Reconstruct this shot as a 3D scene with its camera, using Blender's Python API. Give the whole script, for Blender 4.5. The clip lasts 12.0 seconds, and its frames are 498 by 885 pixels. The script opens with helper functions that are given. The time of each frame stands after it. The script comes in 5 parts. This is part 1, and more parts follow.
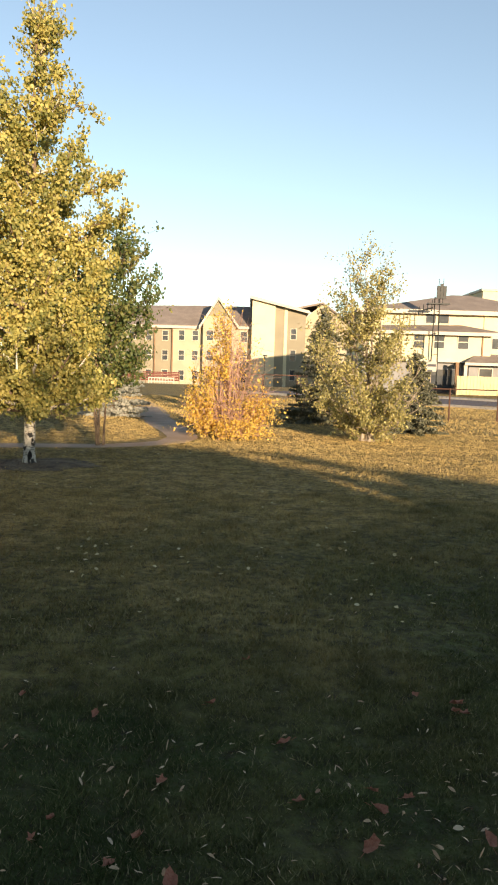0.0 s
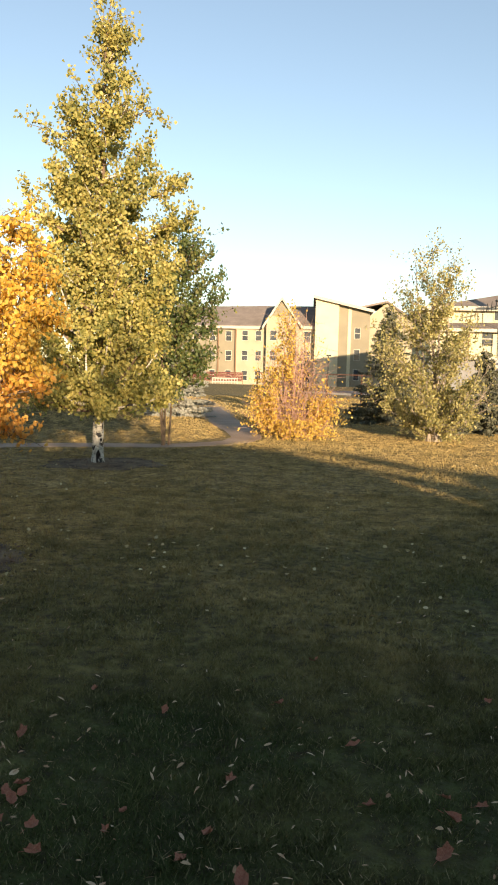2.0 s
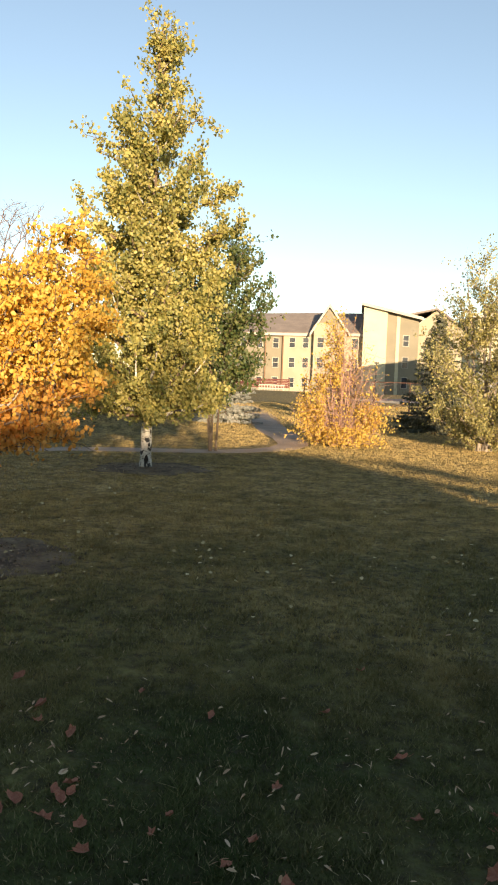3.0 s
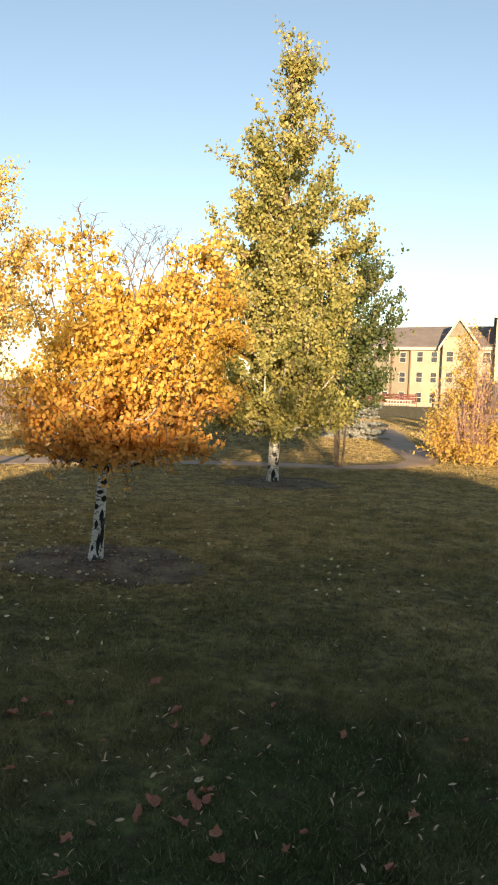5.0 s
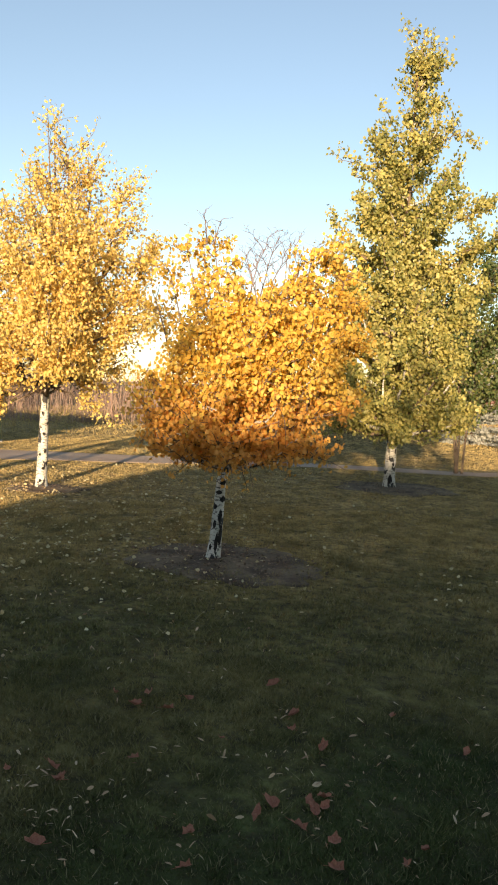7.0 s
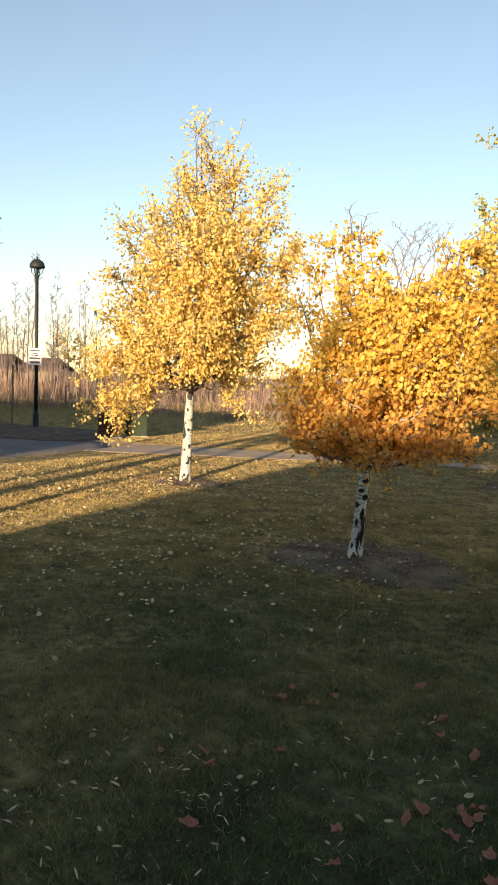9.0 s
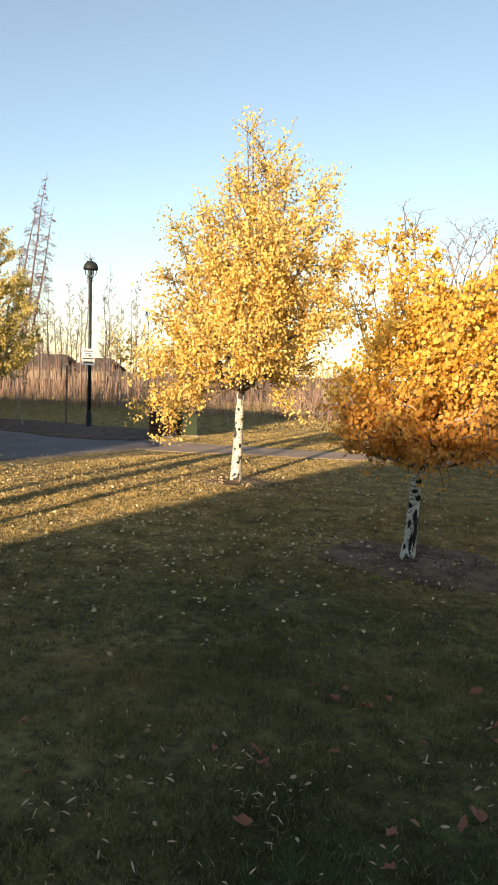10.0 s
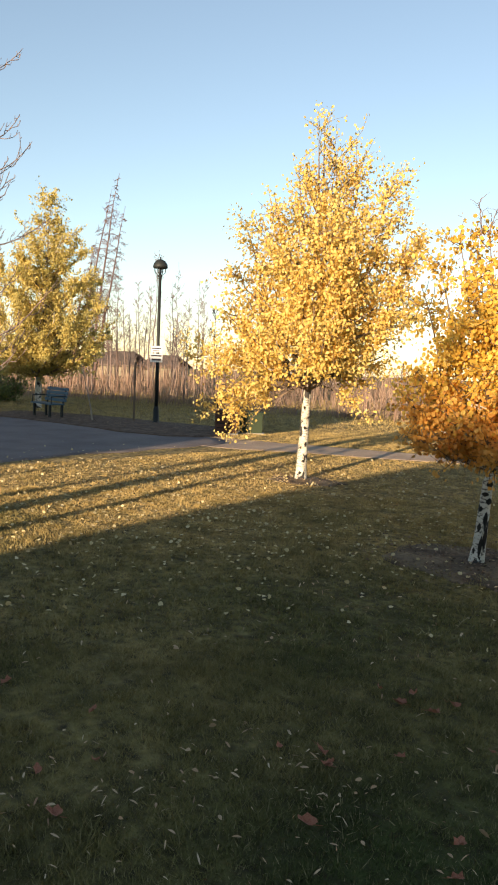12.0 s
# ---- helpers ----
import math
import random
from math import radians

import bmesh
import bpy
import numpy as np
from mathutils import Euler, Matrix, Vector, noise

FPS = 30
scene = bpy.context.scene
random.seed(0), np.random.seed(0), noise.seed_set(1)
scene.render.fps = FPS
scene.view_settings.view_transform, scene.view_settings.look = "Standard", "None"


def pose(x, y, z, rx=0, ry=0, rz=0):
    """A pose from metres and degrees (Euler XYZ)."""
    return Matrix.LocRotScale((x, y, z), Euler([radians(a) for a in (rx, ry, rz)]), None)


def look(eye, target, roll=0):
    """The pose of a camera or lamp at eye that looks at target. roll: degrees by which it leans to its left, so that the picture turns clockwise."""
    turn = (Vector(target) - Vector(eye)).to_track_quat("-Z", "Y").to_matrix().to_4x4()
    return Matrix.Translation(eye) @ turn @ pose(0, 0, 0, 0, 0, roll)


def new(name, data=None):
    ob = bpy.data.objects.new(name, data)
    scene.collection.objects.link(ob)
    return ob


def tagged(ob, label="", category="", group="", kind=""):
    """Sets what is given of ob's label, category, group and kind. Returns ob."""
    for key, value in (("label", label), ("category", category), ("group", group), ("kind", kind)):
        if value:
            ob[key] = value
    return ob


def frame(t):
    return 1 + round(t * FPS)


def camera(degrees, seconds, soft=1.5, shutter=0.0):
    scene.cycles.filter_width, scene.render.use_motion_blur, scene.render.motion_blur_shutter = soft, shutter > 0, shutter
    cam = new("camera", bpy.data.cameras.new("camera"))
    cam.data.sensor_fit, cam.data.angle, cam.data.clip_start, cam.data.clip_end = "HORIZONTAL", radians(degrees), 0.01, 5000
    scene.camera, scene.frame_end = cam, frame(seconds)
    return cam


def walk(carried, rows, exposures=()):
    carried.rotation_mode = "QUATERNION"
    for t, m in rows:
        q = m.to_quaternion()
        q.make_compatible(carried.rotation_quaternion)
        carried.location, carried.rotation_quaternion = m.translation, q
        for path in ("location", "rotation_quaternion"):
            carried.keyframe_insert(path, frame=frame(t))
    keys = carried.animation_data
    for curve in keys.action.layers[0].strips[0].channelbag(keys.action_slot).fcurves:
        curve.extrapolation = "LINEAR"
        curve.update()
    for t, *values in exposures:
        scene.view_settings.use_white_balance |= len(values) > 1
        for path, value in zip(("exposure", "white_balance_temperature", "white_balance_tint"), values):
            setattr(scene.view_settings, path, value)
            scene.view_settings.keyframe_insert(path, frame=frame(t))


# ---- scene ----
cam = camera(37.46, 12.0, soft=2.0)
EYE = 1.6
# seconds, x, y, yaw, pitch, roll
ROWS = [
    (0, 0.0, 0.32, -0.03, -5.57, -1.75),
    (0.5, -0.002, 0.32, 0.43, -5.59, -1.64),
    (1, -0.01, 0.32, 1.71, -5.62, -1.5),
    (1.5, -0.018, 0.32, 3.14, -5.65, -1.44),
    (2, -0.027, 0.319, 4.86, -5.7, -1.39),
    (2.5, -0.038, 0.318, 6.76, -5.72, -1.61),
    (3, -0.047, 0.317, 8.48, -5.28, -1.85),
    (5, -0.1, 0.304, 18.15, -4.41, -1.77),
    (5.5, -0.11, 0.3, 20.18, -4.22, -1.79),
    (6, -0.12, 0.297, 22.09, -4.21, -1.97),
    (6.5, -0.132, 0.292, 24.29, -4.34, -2.3),
    (7, -0.145, 0.285, 27.0, -4.49, -2.25),
    (9, -0.195, 0.254, 37.6, -5.12, -2.02),
    (9.5, -0.205, 0.246, 39.81, -5.21, -1.9),
    (10, -0.212, 0.24, 41.43, -5.29, -1.87),
    (10.5, -0.217, 0.235, 42.74, -5.35, -1.94),
    (11, -0.223, 0.23, 44.12, -5.41, -2.26),
    (11.5, -0.228, 0.225, 45.33, -5.5, -2.42),
    (12, -0.232, 0.22, 46.47, -5.62, -2.44),
]
walk(cam, [(t, pose(x, y, EYE, 90 + pitch, roll, yaw)) for t, x, y, yaw, pitch, roll in ROWS],
     [(0.0, 1.18, 7150, 15), (12.0, 1.18, 7150, 15)])

# ---- daylight: low evening sun behind the walker ----
SUN_EL, SUN_AZ = 8.0, 161.0
world = bpy.data.worlds.new("sky")
scene.world = world
world.use_nodes = True
wn = world.node_tree.nodes
sky = wn.new("ShaderNodeTexSky")
sky.sky_type = "NISHITA"
sky.sun_disc = False
sky.sun_elevation = radians(SUN_EL)
sky.sun_rotation = radians(SUN_AZ)
sky.air_density, sky.dust_density, sky.ozone_density = 1.0, 0.05, 2.2
wn["Background"].inputs["Strength"].default_value = 0.105
haze = wn.new("ShaderNodeHueSaturation")
haze.inputs["Hue"].default_value = 0.496
haze.inputs["Saturation"].default_value, haze.inputs["Value"].default_value = 0.86, 1.21
world.node_tree.links.new(sky.outputs["Color"], haze.inputs["Color"])
world.node_tree.links.new(haze.outputs["Color"], wn["Background"].inputs["Color"])
AZ = radians(SUN_AZ)
SUN_FROM = Vector((math.sin(AZ) * math.cos(radians(SUN_EL)), math.cos(AZ) * math.cos(radians(SUN_EL)), math.sin(radians(SUN_EL))))
lamp_data = bpy.data.lights.new("sun", "SUN")
lamp_data.energy, lamp_data.angle, lamp_data.color = 5.0, radians(0.55), (1.0, 0.82, 0.58)
sun = new("sun", lamp_data)
sun.matrix_world = look(SUN_FROM * 60, (0, 0, 0))


# ---- materials ----
def node_material(name):
    m = bpy.data.materials.new(name)
    m.use_nodes = True
    nt = m.node_tree
    return m, nt, nt.nodes["Principled BSDF"]


def mixed(nt, a, b, fac):
    mix = nt.nodes.new("ShaderNodeMix")
    mix.data_type = "RGBA"
    for socket, value in ((mix.inputs["A"], a), (mix.inputs["B"], b), (mix.inputs["Factor"], fac)):
        if isinstance(value, (tuple, list)):
            socket.default_value = (*value, 1)
        elif isinstance(value, float):
            socket.default_value = value
        else:
            nt.links.new(value, socket)
    return mix.outputs["Result"]


def noise_fac(nt, scale, lo=0.35, hi=0.65, detail=4.0, stretch=(1, 1, 1), coord="Object"):
    tc = nt.nodes.new("ShaderNodeTexCoord")
    mp = nt.nodes.new("ShaderNodeMapping")
    mp.inputs["Scale"].default_value = stretch
    tex = nt.nodes.new("ShaderNodeTexNoise")
    tex.inputs["Scale"].default_value = scale
    tex.inputs["Detail"].default_value = detail
    ramp = nt.nodes.new("ShaderNodeMapRange")
    ramp.inputs["From Min"].default_value, ramp.inputs["From Max"].default_value = lo, hi
    nt.links.new(tc.outputs[coord], mp.inputs["Vector"])
    nt.links.new(mp.outputs["Vector"], tex.inputs["Vector"])
    nt.links.new(tex.outputs["Fac"], ramp.inputs["Value"])
    return ramp.outputs["Result"]


def bumped(nt, bsdf, fac, strength, distance=0.01):
    b = nt.nodes.new("ShaderNodeBump")
    b.inputs["Strength"].default_value, b.inputs["Distance"].default_value = strength, distance
    nt.links.new(fac, b.inputs["Height"])
    nt.links.new(b.outputs["Normal"], bsdf.inputs["Normal"])


def surface(name, a, b, scale=2.0, fine=40.0, rough=0.8, bump=0.3, metal=0.0, speck=0.25, stretch=(1, 1, 1)):
    """Two tones in broad patches, with a fine grain over them."""
    m, nt, bsdf = node_material(name)
    grain = noise_fac(nt, fine, 0.3, 0.7, stretch=stretch)
    col = mixed(nt, a, b, noise_fac(nt, scale, stretch=stretch))
    dark = tuple(c * (1 - speck) for c in a)
    scaled = nt.nodes.new("ShaderNodeMath")
    scaled.operation = "MULTIPLY"
    scaled.inputs[1].default_value = 0.6
    nt.links.new(grain, scaled.inputs[0])
    nt.links.new(mixed(nt, col, dark, scaled.outputs[0]), bsdf.inputs["Base Color"])
    bsdf.inputs["Roughness"].default_value, bsdf.inputs["Metallic"].default_value = rough, metal
    bsdf.inputs["Specular IOR Level"].default_value = 0.2
    bumped(nt, bsdf, grain, bump)
    return m


def leafy(name, tones, through_light=0.48, rough=0.55, patch=1.5):
    """Leaf tones that differ leaf by leaf and, more softly, from bough to bough."""
    m, nt, bsdf = node_material(name)
    geo = nt.nodes.new("ShaderNodeNewGeometry")
    add = nt.nodes.new("ShaderNodeMath")
    add.operation = "MULTIPLY_ADD"
    add.inputs[1].default_value = 0.6
    nt.links.new(geo.outputs["Random Per Island"], add.inputs[0])
    soft = nt.nodes.new("ShaderNodeMath")
    soft.operation = "MULTIPLY"
    soft.inputs[1].default_value = 0.4
    nt.links.new(noise_fac(nt, patch, 0.3, 0.7, 2.0), soft.inputs[0])
    nt.links.new(soft.outputs[0], add.inputs[2])
    ramp = nt.nodes.new("ShaderNodeValToRGB")
    ramp.color_ramp.elements[0].color = (*tones[0], 1)
    ramp.color_ramp.elements[1].color = (*tones[-1], 1)
    for i, tone in enumerate(tones[1:-1]):
        ramp.color_ramp.elements.new((i + 1) / (len(tones) - 1)).color = (*tone, 1)
    nt.links.new(add.outputs[0], ramp.inputs["Fac"])
    nt.links.new(ramp.outputs["Color"], bsdf.inputs["Base Color"])
    bsdf.inputs["Roughness"].default_value = rough
    tl = nt.nodes.new("ShaderNodeBsdfTranslucent")
    nt.links.new(ramp.outputs["Color"], tl.inputs["Color"])
    mix = nt.nodes.new("ShaderNodeMixShader")
    mix.inputs["Fac"].default_value = through_light
    nt.links.new(bsdf.outputs["BSDF"], mix.inputs[1])
    nt.links.new(tl.outputs["BSDF"], mix.inputs[2])
    nt.links.new(mix.outputs["Shader"], nt.nodes["Material Output"].inputs["Surface"])
    return m


def turf(name, blades):
    """Mown autumn lawn: mostly green close by, more straw and brown further off."""
    m, nt, bsdf = node_material(name)
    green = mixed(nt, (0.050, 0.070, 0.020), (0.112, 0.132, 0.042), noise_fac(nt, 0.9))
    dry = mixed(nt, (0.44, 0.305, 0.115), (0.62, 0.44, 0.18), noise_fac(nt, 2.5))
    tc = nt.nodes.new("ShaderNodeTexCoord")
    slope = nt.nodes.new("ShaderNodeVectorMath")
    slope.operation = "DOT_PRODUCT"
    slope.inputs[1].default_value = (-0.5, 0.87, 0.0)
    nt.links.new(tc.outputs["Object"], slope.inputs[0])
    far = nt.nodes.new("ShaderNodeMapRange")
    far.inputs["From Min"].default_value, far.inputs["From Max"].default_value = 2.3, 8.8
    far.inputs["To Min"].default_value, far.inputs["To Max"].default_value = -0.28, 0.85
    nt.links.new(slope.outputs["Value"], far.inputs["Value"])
    # Straw share: random patches plus the ramp that grows further off
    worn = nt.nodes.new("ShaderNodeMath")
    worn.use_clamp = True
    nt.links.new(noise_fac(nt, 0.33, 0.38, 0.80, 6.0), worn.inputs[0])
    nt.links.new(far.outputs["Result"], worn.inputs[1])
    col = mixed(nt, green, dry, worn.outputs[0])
    tufts = nt.nodes.new("ShaderNodeMath")
    tufts.operation = "MULTIPLY"
    tufts.inputs[1].default_value = 0.45
    nt.links.new(noise_fac(nt, 3.6, 0.42, 0.64, 5.0), tufts.inputs[0])
    col = mixed(nt, col, (0.024, 0.034, 0.012), tufts.outputs[0])
    if blades:
        geo = nt.nodes.new("ShaderNodeNewGeometry")
        lift = nt.nodes.new("ShaderNodeMath")
        lift.operation = "POWER"
        lift.inputs[1].default_value = 9.0
        nt.links.new(geo.outputs["Random Per Island"], lift.inputs[0])
        col = mixed(nt, col, (0.30, 0.25, 0.13), lift.outputs[0])
        shy = nt.nodes.new("ShaderNodeMapRange")
        shy.inputs["From Min"].default_value, shy.inputs["From Max"].default_value = 0.55, 0.0
        shy.inputs["To Max"].default_value = 0.5
        nt.links.new(geo.outputs["Random Per Island"], shy.inputs["Value"])
        col = mixed(nt, col, (0.026, 0.032, 0.012), shy.outputs["Result"])
    else:
        col = mixed(nt, col, (0.045, 0.036, 0.018), noise_fac(nt, 13.0, 0.3, 0.7))
        bumped(nt, bsdf, noise_fac(nt, 30.0, 0.2, 0.8), 0.7, 0.03)
    nt.links.new(col, bsdf.inputs["Base Color"])
    bsdf.inputs["Roughness"].default_value = 0.9
    bsdf.inputs["Specular IOR Level"].default_value = 0.15
    return m


def birch_bark(name):
    """White bark with dark knots and fine cross-wise marks."""
    m, nt, bsdf = node_material(name)
    white = mixed(nt, (0.60, 0.56, 0.48), (0.42, 0.38, 0.30), noise_fac(nt, 9.0))
    lines = noise_fac(nt, 22.0, 0.55, 0.62, 3.0, (1, 1, 3.5))
    col = mixed(nt, white, (0.10, 0.085, 0.07), lines)
    knots = noise_fac(nt, 6.5, 0.56, 0.585, 3.0, (1.7, 1.7, 1))
    nt.links.new(mixed(nt, col, (0.025, 0.022, 0.02), knots), bsdf.inputs["Base Color"])
    bsdf.inputs["Roughness"].default_value = 0.75
    bumped(nt, bsdf, knots, 0.5, 0.01)
    return m


def wall_material(name, a, b):
    """Horizontal boards of painted siding."""
    m, nt, bsdf = node_material(name)
    nt.links.new(mixed(nt, a, b, noise_fac(nt, 0.5)), bsdf.inputs["Base Color"])
    tc = nt.nodes.new("ShaderNodeTexCoord")
    wave = nt.nodes.new("ShaderNodeTexWave")
    wave.bands_direction, wave.wave_profile = "Z", "SAW"
    wave.inputs["Scale"].default_value = 1.6
    nt.links.new(tc.outputs["Object"], wave.inputs["Vector"])
    bumped(nt, bsdf, wave.outputs["Fac"], 0.5, 0.02)
    bsdf.inputs["Roughness"].default_value = 0.75
    return m


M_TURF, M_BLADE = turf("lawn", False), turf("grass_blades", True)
M_BIRCH = birch_bark("birch_bark")
M_BARK = surface("brown_bark", (0.16, 0.11, 0.075), (0.25, 0.18, 0.12), 6, 60, 0.9, 0.6)
M_SCAR = surface("black_bark_scar", (0.02, 0.017, 0.015), (0.05, 0.04, 0.032), 20, 90, 0.9, 0.8)
M_DEAD = surface("grey_dead_wood", (0.17, 0.125, 0.115), (0.25, 0.19, 0.17), 4, 50, 0.9, 0.4)
M_TRUNK = surface("red_grey_dead_bark", (0.13, 0.08, 0.07), (0.20, 0.135, 0.115), 4, 50, 0.9, 0.4)
M_TWIG = surface("red_brown_twig", (0.36, 0.215, 0.16), (0.48, 0.31, 0.235), 8, 60, 0.8, 0.3)
M_GREYWOOD = surface("weathered_wood", (0.30, 0.25, 0.20), (0.42, 0.34, 0.26), 3, 40, 0.9, 0.4)
M_LEAF_A = leafy("green_gold_leaf", [(0.10, 0.125, 0.03), (0.28, 0.27, 0.075), (0.54, 0.46, 0.14), (0.70, 0.58, 0.24)])
M_LEAF_B = leafy("golden_leaf", [(0.52, 0.27, 0.04), (0.74, 0.45, 0.075), (0.80, 0.55, 0.11), (0.84, 0.63, 0.18)])
# Orange of the shaded lower crown, put into the leaf colour
M_LEAF_E = leafy("shade_russet_leaf", [(0.60, 0.28, 0.055), (0.79, 0.42, 0.095), (0.85, 0.53, 0.15)])
M_LEAF_C = leafy("amber_leaf", [(0.55, 0.35, 0.09), (0.75, 0.52, 0.14), (0.81, 0.61, 0.20), (0.86, 0.70, 0.31)])
M_LEAF_T = leafy("yellow_green_leaf", [(0.26, 0.25, 0.09), (0.56, 0.45, 0.14), (0.72, 0.54, 0.18)])
M_LEAF_D = leafy("dark_green_leaf", [(0.04, 0.07, 0.02), (0.08, 0.12, 0.035), (0.16, 0.18, 0.055), (0.34, 0.30, 0.08)])
M_LEAF_R = leafy("olive_leaf", [(0.08, 0.09, 0.03), (0.24, 0.22, 0.075), (0.50, 0.43, 0.16), (0.68, 0.58, 0.27)])
M_LEAF_O = leafy("orange_leaf", [(0.50, 0.28, 0.06), (0.70, 0.47, 0.10), (0.78, 0.59, 0.16)])
M_NEEDLE = leafy("spruce_needle", [(0.045, 0.05, 0.030), (0.095, 0.098, 0.058), (0.18, 0.165, 0.10)], 0.1)
M_BLUE_NEEDLE = leafy("blue_spruce_needle", [(0.16, 0.17, 0.14), (0.28, 0.28, 0.23), (0.40, 0.38, 0.32)], 0.1)
M_FALLEN = leafy("pale_fallen_leaf", [(0.34, 0.24, 0.10), (0.56, 0.45, 0.23), (0.68, 0.60, 0.38)], 0.15, 0.7, 3.0)
M_TAN_LEAF = leafy("tan_curled_leaf", [(0.26, 0.13, 0.07), (0.46, 0.31, 0.18), (0.66, 0.53, 0.36)], 0.1, 0.7, 3.0)
M_RED_LEAF = surface("red_brown_fallen_leaf", (0.33, 0.11, 0.065), (0.42, 0.20, 0.12), 12, 90, 0.65, 0.4)
M_CHIP = leafy("wood_chip", [(0.05, 0.035, 0.022), (0.17, 0.11, 0.07), (0.36, 0.25, 0.17)], 0.0, 0.9)
M_REED = leafy("dead_reed", [(0.13, 0.075, 0.055), (0.28, 0.175, 0.125), (0.46, 0.33, 0.23)], 0.2, 0.8)
M_MULCH = surface("bark_mulch", (0.08, 0.05, 0.036), (0.20, 0.135, 0.095), 6, 30, 0.95, 1.0)
M_SOIL = surface("worn_soil", (0.085, 0.06, 0.042), (0.26, 0.20, 0.13), 3.4, 26, 0.95, 1.0)
M_ASPHALT = surface("asphalt", (0.15, 0.126, 0.124), (0.21, 0.18, 0.172), 1.2, 120, 0.9, 0.3)
M_PATH = surface("gravelly_path", (0.36, 0.26, 0.19), (0.47, 0.35, 0.26), 1.5, 90, 0.95, 0.5)
M_CONCRETE = surface("concrete", (0.36, 0.33, 0.29), (0.46, 0.42, 0.36), 1.0, 60, 0.9, 0.3)
M_CREAM = wall_material("cream_siding", (0.58, 0.515, 0.335), (0.52, 0.46, 0.30))
M_BEIGE = wall_material("beige_siding", (0.385, 0.325, 0.225), (0.33, 0.275, 0.19))
M_OLIVE = wall_material("olive_siding", (0.24, 0.207, 0.14), (0.205, 0.177, 0.12))
M_GREYWALL = wall_material("grey_siding", (0.22, 0.215, 0.21), (0.18, 0.175, 0.17))
M_SHINGLE = surface("shingle", (0.22, 0.18, 0.155), (0.29, 0.24, 0.205), 0.8, 12, 0.9, 0.4)
M_DARKROOF = surface("dark_brown_shingle", (0.10, 0.075, 0.062), (0.15, 0.115, 0.095), 0.8, 12, 0.9, 0.4)
M_TRIM = surface("cream_trim", (0.52, 0.47, 0.38), (0.46, 0.41, 0.33), 1, 20, 0.6, 0.1)
M_TIMBER = surface("dark_timber", (0.20, 0.12, 0.07), (0.26, 0.16, 0.09), 1, 20, 0.7, 0.2)
M_BLACK = surface("black_painted_metal", (0.017, 0.020, 0.020), (0.028, 0.031, 0.031), 4, 60, 0.5, 0.1)
M_RUST = surface("rusty_fence_metal", (0.10, 0.055, 0.04), (0.17, 0.085, 0.055), 4, 50, 0.7, 0.2, 0.4)
M_TEAL = surface("teal_painted_slats", (0.05, 0.105, 0.15), (0.07, 0.135, 0.18), 3, 50, 0.5, 0.1)
M_SIGN = surface("white_sign_face", (0.70, 0.70, 0.68), (0.62, 0.62, 0.60), 3, 50, 0.5, 0.05)
M_INK = surface("sign_ink", (0.05, 0.05, 0.06), (0.07, 0.07, 0.08), 3, 50, 0.6, 0.0)
M_BRICK = surface("brown_slat", (0.10, 0.05, 0.033), (0.15, 0.075, 0.05), 5, 40, 0.85, 0.4)
M_GREENBOX = surface("green_metal", (0.03, 0.043, 0.024), (0.04, 0.055, 0.03), 2, 50, 0.85, 0.1)
M_RED = surface("red_barrier", (0.15, 0.035, 0.028), (0.11, 0.03, 0.025), 2, 30, 0.6, 0.1)
M_BOARD = surface("pale_fence_board", (0.62, 0.50, 0.28), (0.54, 0.42, 0.23), 1.5, 20, 0.8, 0.2)


def glass(name):
    m, nt, bsdf = node_material(name)
    nt.links.new(mixed(nt, (0.035, 0.04, 0.045), (0.07, 0.075, 0.08), noise_fac(nt, 0.8)), bsdf.inputs["Base Color"])
    bsdf.inputs["Roughness"].default_value = 0.05
    bsdf.inputs["Specular IOR Level"].default_value = 0.3
    return m


M_PANE = glass("dark_window_pane")


